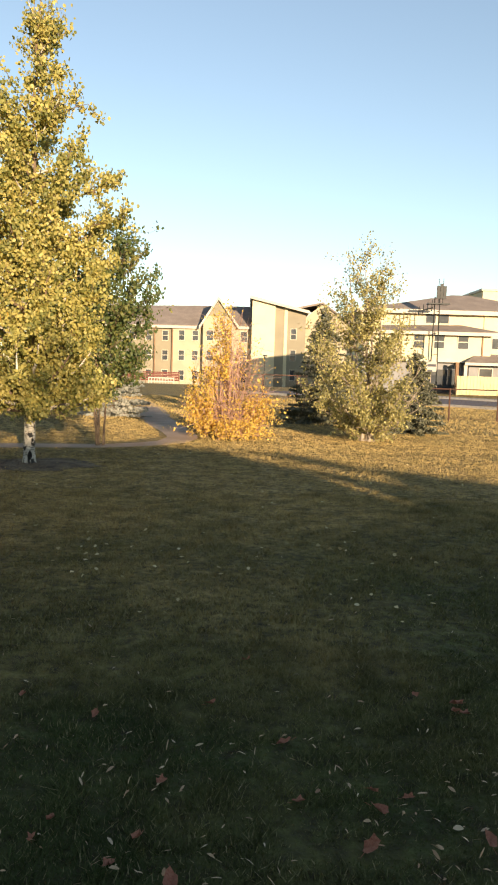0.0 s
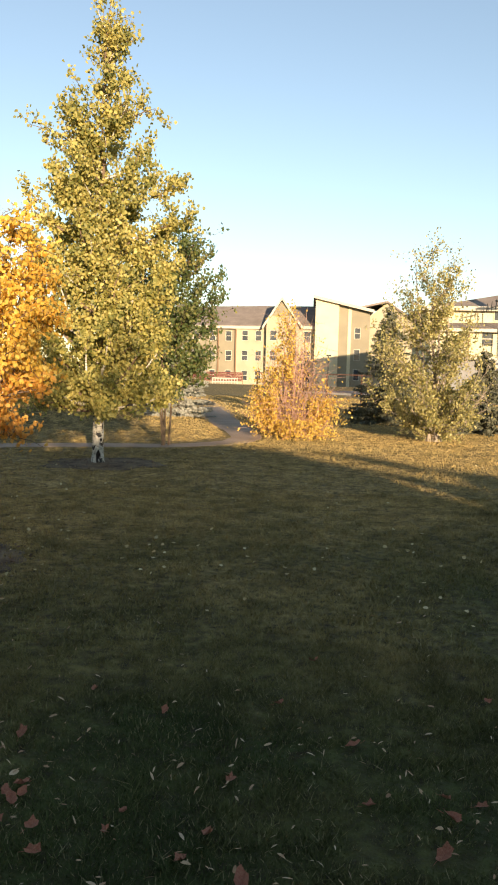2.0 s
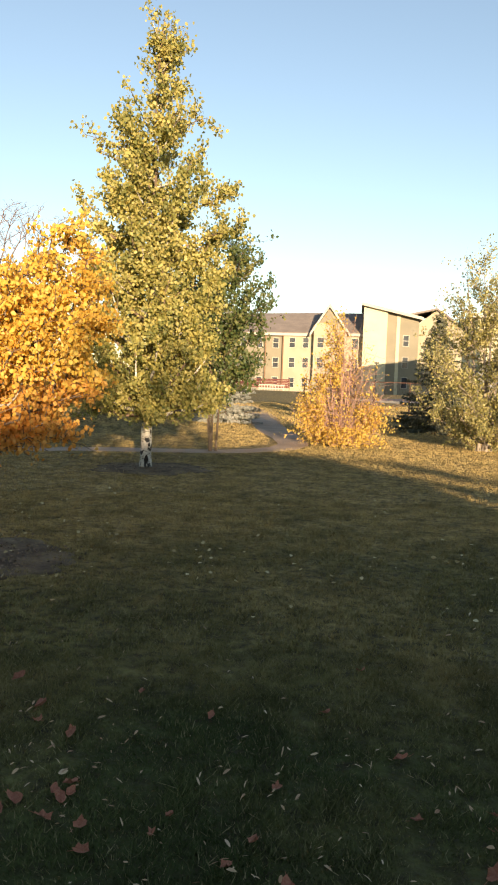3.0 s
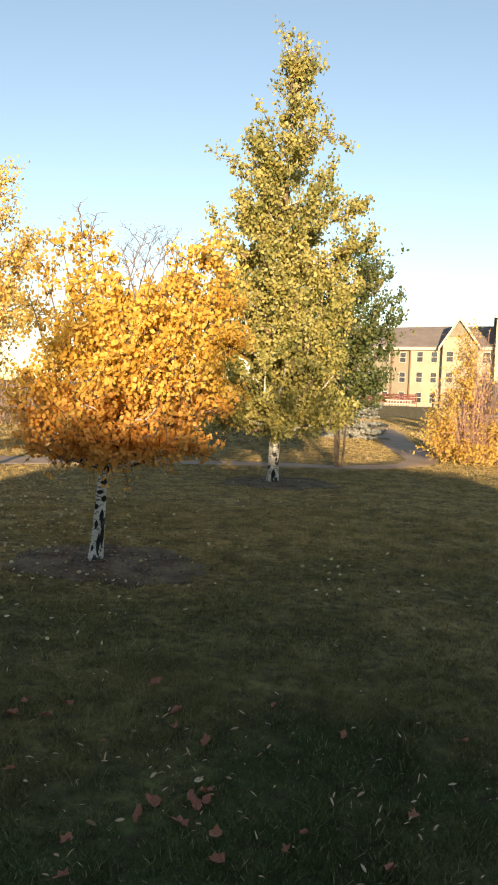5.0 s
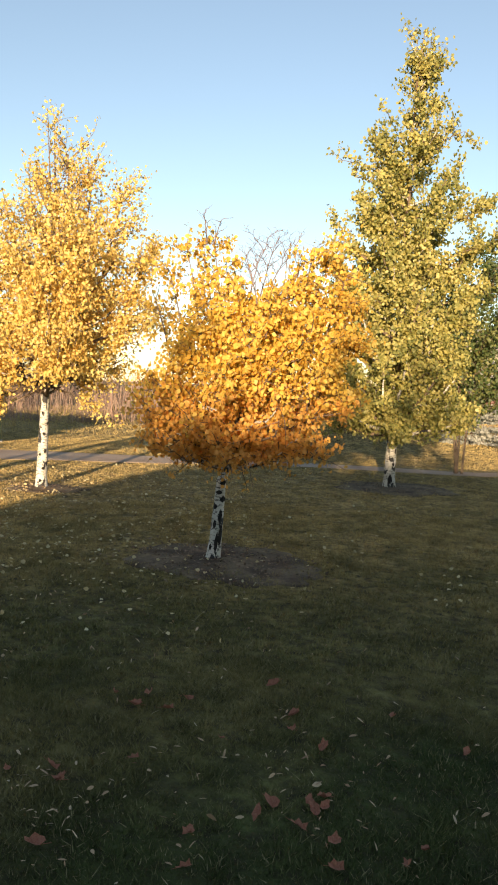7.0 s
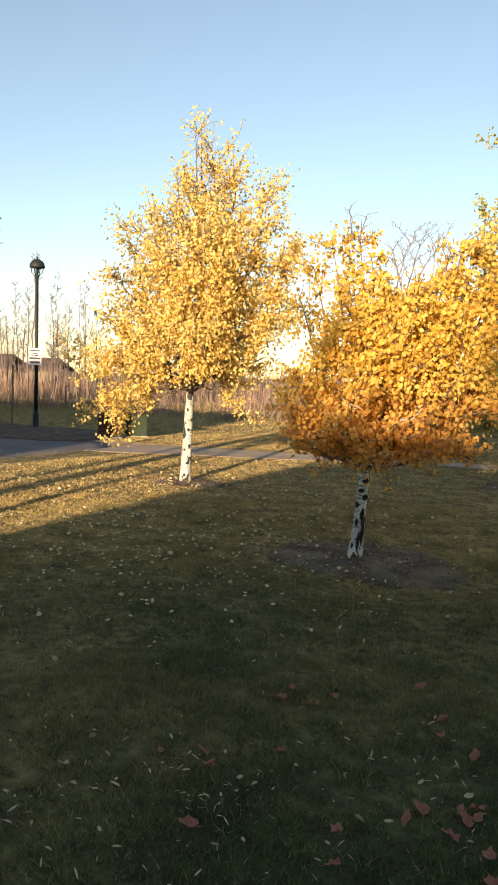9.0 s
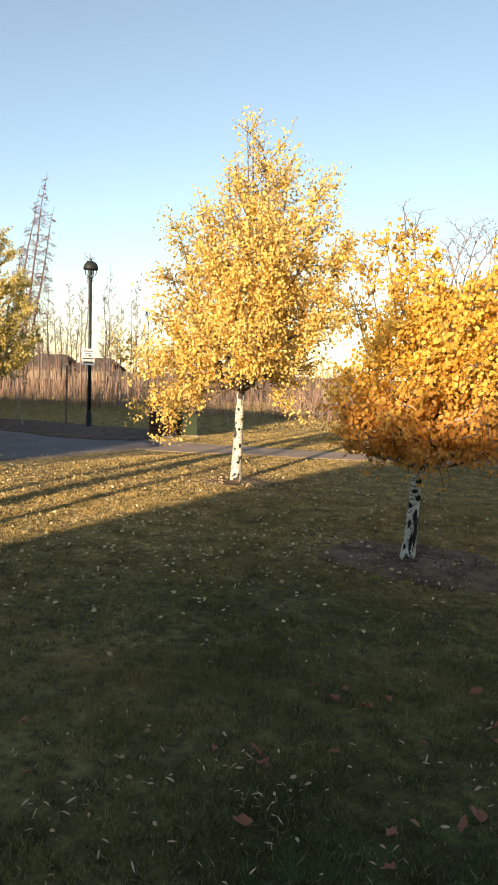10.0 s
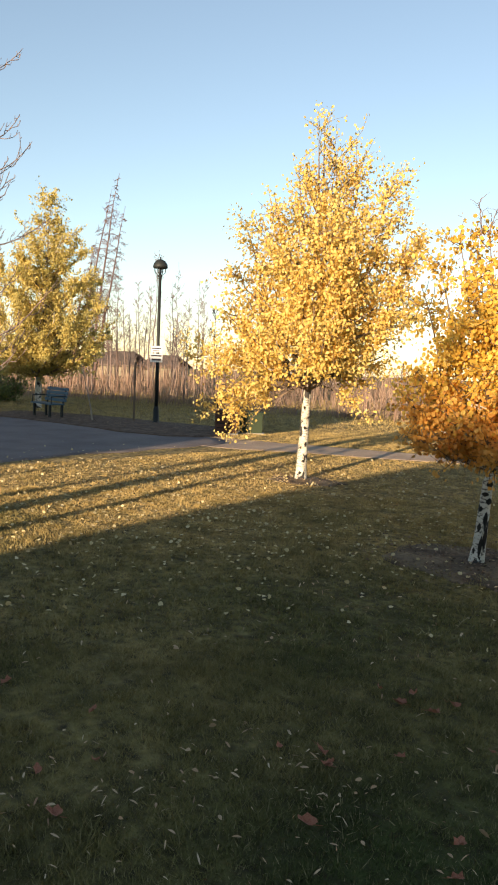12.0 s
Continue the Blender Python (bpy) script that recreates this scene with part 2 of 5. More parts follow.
# ---- geometry helpers ----
class Geo:
    """Vertices and faces gathered for one mesh."""

    def __init__(self):
        self.v, self.f = [], []

    def box(self, x0, x1, y0, y1, z0, z1):
        n = len(self.v)
        self.v += [(x0, y0, z0), (x1, y0, z0), (x1, y1, z0), (x0, y1, z0), (x0, y0, z1), (x1, y0, z1), (x1, y1, z1), (x0, y1, z1)]
        self.f += [tuple(n + i for i in q) for q in ((3, 2, 1, 0), (4, 5, 6, 7), (0, 1, 5, 4), (1, 2, 6, 5), (2, 3, 7, 6), (3, 0, 4, 7))]
        return self

    def prism(self, outline, y0, y1):
        """An outline of (x, z), counter-clockwise seen from -y, drawn out from y0 to y1."""
        n, k = len(self.v), len(outline)
        self.v += [(x, y0, z) for x, z in outline] + [(x, y1, z) for x, z in outline]
        self.f += [tuple(n + i for i in range(k)), tuple(n + k + i for i in reversed(range(k)))]
        self.f += [(n + i, n + k + i, n + k + (i + 1) % k, n + (i + 1) % k) for i in range(k)]
        return self

    def sheet(self, outline, thick):
        """A closed slab from 3D points, thickened downwards."""
        n, k = len(self.v), len(outline)
        self.v += list(outline) + [(x, y, z - thick) for x, y, z in outline]
        self.f += [tuple(n + i for i in range(k)), tuple(n + k + i for i in reversed(range(k)))]
        self.f += [(n + i, n + k + i, n + k + (i + 1) % k, n + (i + 1) % k) for i in range(k)]
        return self

    def tube(self, points, radii, sides=6, cap=True):
        n = len(self.v)
        pts = [Vector(p) for p in points]
        for i, p in enumerate(pts):
            way = (pts[min(i + 1, len(pts) - 1)] - pts[max(i - 1, 0)]).normalized()
            a = way.orthogonal().normalized() if abs(way.z) < 0.95 else Vector((1, 0, 0)) - way * way.x
            a.normalize()
            b = way.cross(a)
            for k in range(sides):
                th = 2 * math.pi * k / sides
                self.v.append(tuple(p + (a * math.cos(th) + b * math.sin(th)) * radii[i]))
        for i in range(len(pts) - 1):
            for k in range(sides):
                k2 = (k + 1) % sides
                self.f.append((n + i * sides + k, n + i * sides + k2, n + (i + 1) * sides + k2, n + (i + 1) * sides + k))
        if cap:
            self.f.append(tuple(n + k for k in reversed(range(sides))))
            self.f.append(tuple(n + (len(pts) - 1) * sides + k for k in range(sides)))
        return self

    def lathe(self, profile, sides=20, cx=0.0, cy=0.0):
        """A profile of (radius, z) turned about the upright through (cx, cy)."""
        n = len(self.v)
        for r, z in profile:
            self.v += [(cx + r * math.cos(2 * math.pi * k / sides), cy + r * math.sin(2 * math.pi * k / sides), z) for k in range(sides)]
        for i in range(len(profile) - 1):
            for k in range(sides):
                k2 = (k + 1) % sides
                self.f.append((n + i * sides + k, n + i * sides + k2, n + (i + 1) * sides + k2, n + (i + 1) * sides + k))
        self.f.append(tuple(n + k for k in reversed(range(sides))))
        self.f.append(tuple(n + (len(profile) - 1) * sides + k for k in range(sides)))
        return self

    def mesh(self, name, smooth=False):
        me = bpy.data.meshes.new(name)
        me.from_pydata(self.v, [], self.f)
        if smooth:
            me.polygons.foreach_set("use_smooth", [True] * len(me.polygons))
        me.update()
        return me


def array_mesh(name, verts, faces):
    me = bpy.data.meshes.new(name)
    n, k = faces.shape
    me.vertices.add(len(verts))
    me.vertices.foreach_set("co", np.ascontiguousarray(verts, dtype=np.float32).ravel())
    me.loops.add(n * k)
    me.loops.foreach_set("vertex_index", np.ascontiguousarray(faces, dtype=np.int32).ravel())
    me.polygons.add(n)
    me.polygons.foreach_set("loop_start", np.arange(0, n * k, k, dtype=np.int32))
    me.update(calc_edges=True)
    return me


def part(name, geo, material, parent=None, label="", smooth=False):
    me = geo.mesh(name, smooth) if isinstance(geo, Geo) else geo
    if not me.materials:
        me.materials.append(material)
    ob = new(name, me)
    ob.parent = parent
    if label:
        tagged(ob, label)
    return ob


def thing(name, x, y, z, turn, label, category, group="", kind=""):
    ob = new(name)
    ob.matrix_basis = pose(x, y, z, 0, 0, turn)
    ob.empty_display_size = 0.2
    return tagged(ob, label, category, group, kind)


def smooth_step(a, b, x):
    k = min(1.0, max(0.0, (x - a) / (b - a)))
    return k * k * (3 - 2 * k)


def ground_z(x, y):
    z = -1.25 * smooth_step(76, 112, y)
    z += 0.75 * math.exp(-((x + 8.2) / 2.6) ** 2 - ((y - 20.5) / 2.2) ** 2)
    r = math.hypot(x, y)
    return z + 0.035 * noise.noise((x * 0.35, y * 0.35, 0.3)) * smooth_step(1.5, 4, r) * (1 - smooth_step(24, 30, r))


# ---- ground ----
def lay_ground():
    ks = np.linspace(-1, 1, 221)
    axis = 9.0 * np.sinh(ks * 5.7)
    n = len(axis)
    verts = np.array([(x, y + 8.0, ground_z(x, y + 8.0)) for y in axis for x in axis])
    i = np.arange(n * n).reshape(n, n)
    faces = np.stack([i[:-1, :-1], i[:-1, 1:], i[1:, 1:], i[1:, :-1]], -1).reshape(-1, 4)
    me = array_mesh("ground", verts, faces)
    me.polygons.foreach_set("use_smooth", [True] * len(me.polygons))
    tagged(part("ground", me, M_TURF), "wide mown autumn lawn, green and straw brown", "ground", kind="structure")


lay_ground()


def ribbon(name, line, widths, material, lift, label, category):
    """A paved strip that follows the ground along a line of (x, y)."""
    g = Geo()
    pts = []
    for i in range(len(line) - 1):
        steps = max(2, int(math.dist(line[i], line[i + 1]) / 0.6))
        for s in range(steps):
            k = s / steps
            p = [Vector(line[min(max(i + o, 0), len(line) - 1)]) for o in (-1, 0, 1, 2)]
            c = 0.5 * (2 * p[1] + (p[2] - p[0]) * k + (2 * p[0] - 5 * p[1] + 4 * p[2] - p[3]) * k * k + (3 * p[1] - p[0] - 3 * p[2] + p[3]) * k ** 3)
            pts.append((c, widths[i] * (1 - k) + widths[i + 1] * k))
    for i, (c, w) in enumerate(pts):
        way = (pts[min(i + 1, len(pts) - 1)][0] - pts[max(i - 1, 0)][0]).normalized()
        side = Vector((-way.y, way.x))
        for o in (-0.5, 0.0, 0.5):
            q = c + side * w * (o + (0.02 * math.sin(i * 1.7) if o else 0))
            g.v.append((q.x, q.y, ground_z(q.x, q.y) + lift))
        for o in (-0.5, 0.5):
            q = c + side * w * o
            g.v.append((q.x, q.y, ground_z(q.x, q.y) - 0.1))
    for i in range(len(pts) - 1):
        a, b = 5 * i, 5 * i + 5
        g.f += [(a + 1, a, b, b + 1), (a + 2, a + 1, b + 1, b + 2), (a, a + 3, b + 3, b), (a + 4, a + 2, b + 2, b + 4)]
    return tagged(part(name, g, material), label, category, kind="structure")


ribbon("path", [(-13.2, 10.4), (-11.2, 11.2), (-9.0, 12.5), (-5.7, 14.2), (-2.6, 15.35), (-1.5, 17.2), (-2.6, 22.3), (-4.1, 30.0), (-6.5, 40.0)],
       [1.9, 1.7, 1.2, 0.8, 0.6, 0.7, 1.0, 1.3, 1.5], M_PATH, 0.007, "narrow tan park path bending across the lawn", "path")


def patch(name, outline, material, lift, label, category, dome=0.0, jitter=0.06, kind="structure"):
    """A flat bed or paved area of irregular outline, fanned about its middle."""
    g = Geo()
    k = 6
    n = len(outline)
    pts = []
    for i in range(n):
        p = [Vector(outline[(i + o) % n]) for o in (-1, 0, 1, 2)]
        for s in range(k):
            u = s / k
            pts.append(0.5 * (2 * p[1] + (p[2] - p[0]) * u + (2 * p[0] - 5 * p[1] + 4 * p[2] - p[3]) * u * u + (3 * p[1] - p[0] - 3 * p[2] + p[3]) * u ** 3))
    mid = sum(pts, Vector((0, 0))) / len(pts)
    rings = (0.0, 0.35, 0.7, 0.93, 1.0, 1.005)
    for j, r in enumerate(rings):
        for i, q in enumerate(pts):
            w = 1 + (jitter * noise.noise((i * 0.45, 3.1, mid.x)) if r > 0.5 else 0)
            c = mid + (q - mid) * r * w
            z = lift + dome * (1 - r * r)
            if j == len(rings) - 1:
                z = -0.08
            g.v.append((c.x, c.y, ground_z(c.x, c.y) + z))
    m = len(pts)
    for j in range(len(rings) - 1):
        for i in range(m):
            i2 = (i + 1) % m
            g.f.append((j * m + i, (j + 1) * m + i, (j + 1) * m + i2, j * m + i2))
    return tagged(part(name, g, material, smooth=True), label, category, kind=kind)


patch("pavement", [(-11.0, 3.0), (-11.3, 6.0), (-11.7, 8.6), (-12.0, 10.6), (-13.6, 11.1), (-14.9, 9.9), (-17.0, 10.1), (-19.6, 9.3), (-23.0, 7.0), (-22.0, 2.0), (-16.0, 0.0)],
      M_ASPHALT, 0.014, "shaded grey asphalt plaza where paths meet", "pavement")
patch("mulch_bed", [(-13.1, 11.5), (-13.4, 10.6), (-14.4, 10.15), (-16.0, 9.85), (-18.5, 9.6), (-21.0, 9.5), (-22.0, 11.2), (-19.0, 12.6), (-16.0, 13.4), (-14.2, 13.0)],
      M_MULCH, 0.03, "dark bark mulch bed beside the plaza", "planting bed", 0.05)
for bx, by, br in ((-3.38, 6.04, 0.86), (-3.5, 12.11, 0.95), (-7.63, 8.42, 0.55)):
    patch("mulch_ring", [(bx + br * math.cos(a) * random.uniform(0.85, 1.2) + 0.12, by + br * 0.8 * math.sin(a) * random.uniform(0.8, 1.15)) for a in np.linspace(0, 2 * math.pi, 10)[:-1]],
          M_SOIL, 0.008, "worn ring of dark mulch around tree trunk", "planting bed", 0.02, 0.25)

# road, kerbs and pavement behind the fence
STREET = pose(12.4, 38.0, 0, 0, 0, 128.5)
for nm, y0, y1, z1, mt, lab, cat in (("road", -11, 0, 0.02, M_ASPHALT, "grey asphalt street behind the fence", "road"),
                                     ("kerb", 0, 0.25, 0.14, M_CONCRETE, "pale concrete kerb along the street", "kerb"),
                                     ("kerb", -11.25, -11, 0.14, M_CONCRETE, "pale concrete kerb along the street", "kerb"),
                                     ("sidewalk", -13.2, -11.25, 0.13, M_CONCRETE, "sunlit concrete sidewalk beyond the street", "pavement")):
    strip = tagged(part(nm, Geo().box(-40, 24, y0, y1, -0.2, z1), mt), lab, cat, kind="structure")
    strip.matrix_basis = STREET


# ---- trees ----
def leaf_mesh(name, centres, size, rng, round_leaf=False, flat=False):
    """One small folded blade for each centre: lying when flat, else hanging from its stalk."""
    n = len(centres)
    if flat:
        a = rng.normal(size=(n, 3)) * (1, 1, 0.15)
        b = rng.normal(size=(n, 3)) * (1, 1, 0.3)
        a /= np.linalg.norm(a, axis=1)[:, None]
        b -= a * (a * b).sum(1)[:, None]
        b /= np.linalg.norm(b, axis=1)[:, None]
        c = np.cross(a, b)
    else:
        c = rng.normal(size=(n, 3)) * (1, 1, 0.55)
        c /= np.linalg.norm(c, axis=1)[:, None]
        a = rng.normal(size=(n, 3)) - (0, 0, 0.8)
        a -= c * (a * c).sum(1)[:, None]
        a /= np.linalg.norm(a, axis=1)[:, None]
        b = np.cross(c, a)
    s = (size * rng.uniform(0.65, 1.25, n))[:, None]
    if round_leaf:
        shape = [(-0.48, 0, 0), (-0.32, 0.33, 0.05), (-0.02, 0.43, 0.08), (0.3, 0.27, 0.04), (0.56, 0, -0.08), (0.3, -0.27, 0.04), (-0.02, -0.43, 0.08), (-0.32, -0.33, 0.05)]
        faces = [(0, 4, 3, 2, 1), (0, 7, 6, 5, 4)]
    else:
        shape = [(-0.5, 0, 0), (0, 0.38, 0.08), (0.5, 0, 0), (0, -0.38, 0.08)]
        faces = [(0, 1, 2, 3)]
    k = len(shape)
    v = np.stack([centres + s * (p * a + q * b + r * c) for p, q, r in shape], 1).reshape(-1, 3)
    base = (np.arange(n) * k)[:, None]
    f = np.concatenate([base + np.array(q) for q in faces])
    return array_mesh(name, v, f)


def grow(name, x, y, height, profile, trunk_r, fork, limbs, leaves, leaf_size, bark, leaf_mat, label, category="tree",
         seed=1, axis=(0, 0), lean=(0, 0), round_leaf=False, twig_mat=None, per_twig=26, twig_len=0.42, upsweep=0.9, spread=0.05, thin_top=0.0, stems=1, shed=None, bare=0, extra=(), bare_len=0.4, low_mat=None, low_z=0.0):
    """A tree or shrub. profile: (height, crown radius) pairs; axis: how far the crown's middle leans off the foot; shed: keeps leaves by a test."""
    rng = np.random.default_rng(seed)
    tree = thing(name, x, y, ground_z(x, y) - 0.03, 0, label, category)
    hs, rs = [p[0] for p in profile], [p[1] for p in profile]

    def axis_at(z):
        k = z / height
        return np.array((lean[0] * min(z, fork) + axis[0] * max(0, z - fork) / (height - fork), lean[1] * min(z, fork) + axis[1] * max(0, z - fork) / (height - fork), z))

    for s in range(stems):
        off = np.zeros(3) if stems == 1 else np.array((rng.normal() * 0.09, rng.normal() * 0.09, 0))
        top = height * (0.97 if s == 0 else rng.uniform(0.6, 0.9))
        zs = np.concatenate([[0, 0.06, 0.2], np.linspace(0.2, 1, 12)[1:] * top])
        pts, rad = [], []
        for i, z in enumerate(zs):
            wob = np.array((rng.normal(), rng.normal(), 0)) * 0.012 * min(1.0, z) * (1 + z * 0.25)
            pts.append(axis_at(z) + wob + off * (1 + 3 * z / height * (stems > 1)))
            rad.append(trunk_r * max(0.05, (1 - z / height) ** 1.15) * (1.35 if i == 0 else 1.15 if i == 1 else 1))
        if stems == 1 and twig_mat:
            cut = next(i for i, z in enumerate(zs) if z > fork * 1.5)
            part("trunk", Geo().tube(pts[:cut + 1], rad[:cut + 1], 12), bark, tree, smooth=True)
            part("leader", Geo().tube(pts[cut:], [r * 0.8 for r in rad[cut:]], 8), twig_mat, tree, smooth=True)
        else:
            part("trunk" if stems == 1 else "stem", Geo().tube(pts, rad, 12 if trunk_r > 0.04 else 7), bark, tree, smooth=True)
    twigs = Geo()
    bones = []
    for i in range(limbs):
        z1 = np.interp((i + rng.uniform(0, 1)) / limbs, np.cumsum(np.array([0] + [(rs[j] + rs[j + 1]) * (hs[j + 1] - hs[j]) / 2 for j in range(len(hs) - 1)])) / sum((rs[j] + rs[j + 1]) * (hs[j + 1] - hs[j]) / 2 for j in range(len(hs) - 1)), hs)
        r1 = np.interp(z1, hs, rs) * (rng.uniform(0.7, 1.02) if i % 3 else rng.uniform(0.25, 0.6))
        th = i * 2.39996 + rng.uniform(-0.4, 0.4)
        z0 = max(fork * rng.uniform(0.9, 1.1), z1 - r1 * upsweep * rng.uniform(0.7, 1.25))
        z0 = min(z0, height * 0.93)
        p0 = axis_at(z0)
        p1 = axis_at(z1) + np.array((math.cos(th) * r1, math.sin(th) * r1, 0))
        bow = np.array((math.cos(th), math.sin(th), 0)) * r1 * 0.18
        line = [p0 + (p1 - p0) * k + bow * math.sin(math.pi * k) + rng.normal(size=3) * 0.02 * r1 * (0 < k < 1) for k in np.linspace(0, 1, 6)]
        r0 = trunk_r * 0.42 * max(0.12, (1 - z0 / height)) ** 0.7
        part("limb", Geo().tube(line, np.linspace(r0, max(0.003, r0 * 0.15), 6), 6), bark if i % 2 else (twig_mat or bark), tree, smooth=True)
        bones.append((np.array(line), th, r1))
    for ex, ey, ez, rise in extra:
        z0 = min(max(fork, ez - rise), height * 0.9)
        p0, p1 = axis_at(z0), np.array((ex, ey, ez))
        if rise > 1:
            p0 = p0 + (p1 - p0) * np.array((0.65, 0.65, 0))
        line = [p0 + (p1 - p0) * k + np.array((0, 0, 0.12)) * math.sin(math.pi * k) for k in np.linspace(0, 1, 6)]
        part("limb", Geo().tube(line, np.linspace(trunk_r * 0.22, 0.003, 6), 6), twig_mat or bark, tree, smooth=True)
        bones.append((np.array(line), math.atan2(ey, ex), max(0.75, math.hypot(ex, ey))))
    n_twig = max(10, leaves // per_twig)
    weights = np.array([b[2] + 0.25 for b in bones])
    picks = rng.choice(len(bones), n_twig, p=weights / weights.sum())
    centres = []
    for j, i in enumerate(picks):
        line, th, r1 = bones[i]
        k = rng.uniform(0.08, 1.0) * 5
        a = min(int(k), 4)
        p0 = line[a] + (line[a + 1] - line[a]) * (k - a)
        way = np.array((math.cos(th) * 0.35, math.sin(th) * 0.35, 0.55 * min(1.0, upsweep + 0.1))) + rng.normal(size=3) * 0.55
        way /= np.linalg.norm(way)
        ln = twig_len * rng.uniform(0.5, 1.3)
        p2 = p0 + way * ln
        pm = (p0 + p2) / 2 + rng.normal(size=3) * 0.05 * ln
        twigs.tube([p0, pm, p2], [0.005, 0.0035, 0.002], 3, False)
        keep = per_twig * rng.uniform(0.4, 1.6)
        if thin_top:
            keep *= 1 - thin_top * min(1.0, max(0.0, (p0[2] / height - 0.55) / 0.4))
        m = int(keep)
        u = rng.uniform(0.1, 1.08, m)[:, None]
        centres.append(p0 + (p2 - p0) * u + rng.normal(size=(m, 3)) * spread)
    for j in range(bare):
        z = height * rng.uniform(0.66, 0.86)
        p0 = axis_at(z)
        p = p0 + np.array((rng.normal(), rng.normal(), 0)) * 0.14
        way = np.array((rng.normal() * 0.25, rng.normal() * 0.25, 1.0))
        line = [p]
        for q in range(5):
            way = way * 0.8 + np.array((rng.normal() * 0.4, rng.normal() * 0.4, 0.55))
            p = p + way / np.linalg.norm(way) * bare_len * 0.24
            line.append(p)
            side = way + rng.normal(size=3) * 0.9
            tip = p + side / np.linalg.norm(side) * bare_len * rng.uniform(0.15, 0.35)
            twigs.tube([p, (p + tip) / 2 + rng.normal(size=3) * 0.012, tip], [0.005, 0.004, 0.002], 3, False)
        twigs.tube(line, [0.008, 0.007, 0.006, 0.005, 0.004, 0.002], 4, False)
    tagged(part("twig_growth", twigs, twig_mat or bark, tree), kind="stuff")
    c = np.concatenate(centres)
    c = c[c[:, 2] > 0.06]
    if shed:
        c = c[np.array([shed(*p) for p in c])]
    # Leaves below low_z carry the shaded crown's tint in their own colour
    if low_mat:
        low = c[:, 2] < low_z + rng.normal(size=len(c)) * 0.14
        tagged(part("lower_crown", leaf_mesh("lower_crown", c[low], leaf_size, rng, round_leaf), low_mat, tree, "lower leaves tinted russet for their shade"), kind="stuff")
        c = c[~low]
    tagged(part("crown", leaf_mesh("crown", c, leaf_size, rng, round_leaf), leaf_mat, tree), kind="stuff")
    return tree


def scars(tree, x, y, radius, lean, marks):
    """Dark lens-shaped bark scars on the trunk: (height, turn from the side that faces the lawn, width, length)."""
    face = math.atan2(-y, -x)
    for z, turn, w, h in marks:
        g = Geo()
        for i in range(6):
            k = i / 5
            half = w * (0.12 + math.sin(math.pi * k)) / 2
            for o in (-1, 0, 1):
                zz = z + (k - 0.5) * h
                a = face + radians(turn) + o * half / radius
                r = radius * (1.0 - 0.1 * zz) * (1.03 if o == 0 else 1.0) + 0.004
                g.v.append((lean[0] * zz + r * math.cos(a), lean[1] * zz + r * math.sin(a), zz + 0.03))
        for i in range(5):
            for o in range(2):
                q = i * 3 + o
                g.f.append((q, q + 1, q + 4, q + 3))
        part("bark_scar", g, M_SCAR, tree)


def reach(right, *spots):
    """Limb ends from (metres to the right of the foot, metres deeper, height, rise)."""
    rx, ry = right
    return tuple((o * rx - d * ry, o * ry + d * rx, z, rise) for o, d, z, rise in spots)


aspen = grow("aspen_tree", -3.5, 12.11, 7.4, [(0.85, 0.6), (1.05, 1.15), (1.7, 1.28), (2.6, 1.28), (3.6, 1.22), (4.4, 1.08), (5.1, 0.92), (5.8, 0.62), (6.4, 0.4), (7.35, 0.16)], 0.10, 0.95, 120, 68000, 0.053, M_BIRCH, M_LEAF_A,
     "tall aspen with green and yellow leaves, white trunk", seed=11, axis=(0.1, 0.03), per_twig=38, twig_len=0.3, twig_mat=M_BARK, round_leaf=True, spread=0.05, thin_top=0.3,
     extra=reach((0.94, 0.34), (-1.05, 0.1, 5.35, 0.6), (-0.8, -0.2, 5.0, 0.5), (1.4, 0.1, 4.6, 0.8), (1.45, -0.3, 4.0, 0.7), (1.4, 0.3, 3.3, 0.7), (0.9, 0.1, 5.8, 0.7), (0.18, 0, 7.3, 0.9), (0.3, 0.1, 6.8, 0.8), (-1.25, 0.2, 1.15, 0.3), (-1.0, -0.4, 0.95, 0.2), (1.0, -0.5, 1.0, 0.3)))
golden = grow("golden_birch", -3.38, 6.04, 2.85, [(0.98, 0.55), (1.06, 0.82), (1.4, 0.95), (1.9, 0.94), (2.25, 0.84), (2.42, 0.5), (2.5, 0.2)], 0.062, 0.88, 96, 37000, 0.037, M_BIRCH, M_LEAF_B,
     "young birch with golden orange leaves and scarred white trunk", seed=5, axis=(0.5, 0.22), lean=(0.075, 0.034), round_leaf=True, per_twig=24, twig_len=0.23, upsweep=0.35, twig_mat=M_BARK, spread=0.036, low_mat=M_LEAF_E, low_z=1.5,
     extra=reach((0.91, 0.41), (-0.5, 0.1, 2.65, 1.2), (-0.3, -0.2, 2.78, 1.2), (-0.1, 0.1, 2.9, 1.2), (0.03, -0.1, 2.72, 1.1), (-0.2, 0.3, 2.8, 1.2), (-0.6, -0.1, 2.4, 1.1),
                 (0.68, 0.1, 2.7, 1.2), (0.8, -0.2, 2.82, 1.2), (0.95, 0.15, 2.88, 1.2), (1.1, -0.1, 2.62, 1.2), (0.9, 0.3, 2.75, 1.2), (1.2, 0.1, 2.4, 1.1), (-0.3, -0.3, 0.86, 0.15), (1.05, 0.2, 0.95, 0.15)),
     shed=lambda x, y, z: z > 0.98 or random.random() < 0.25)
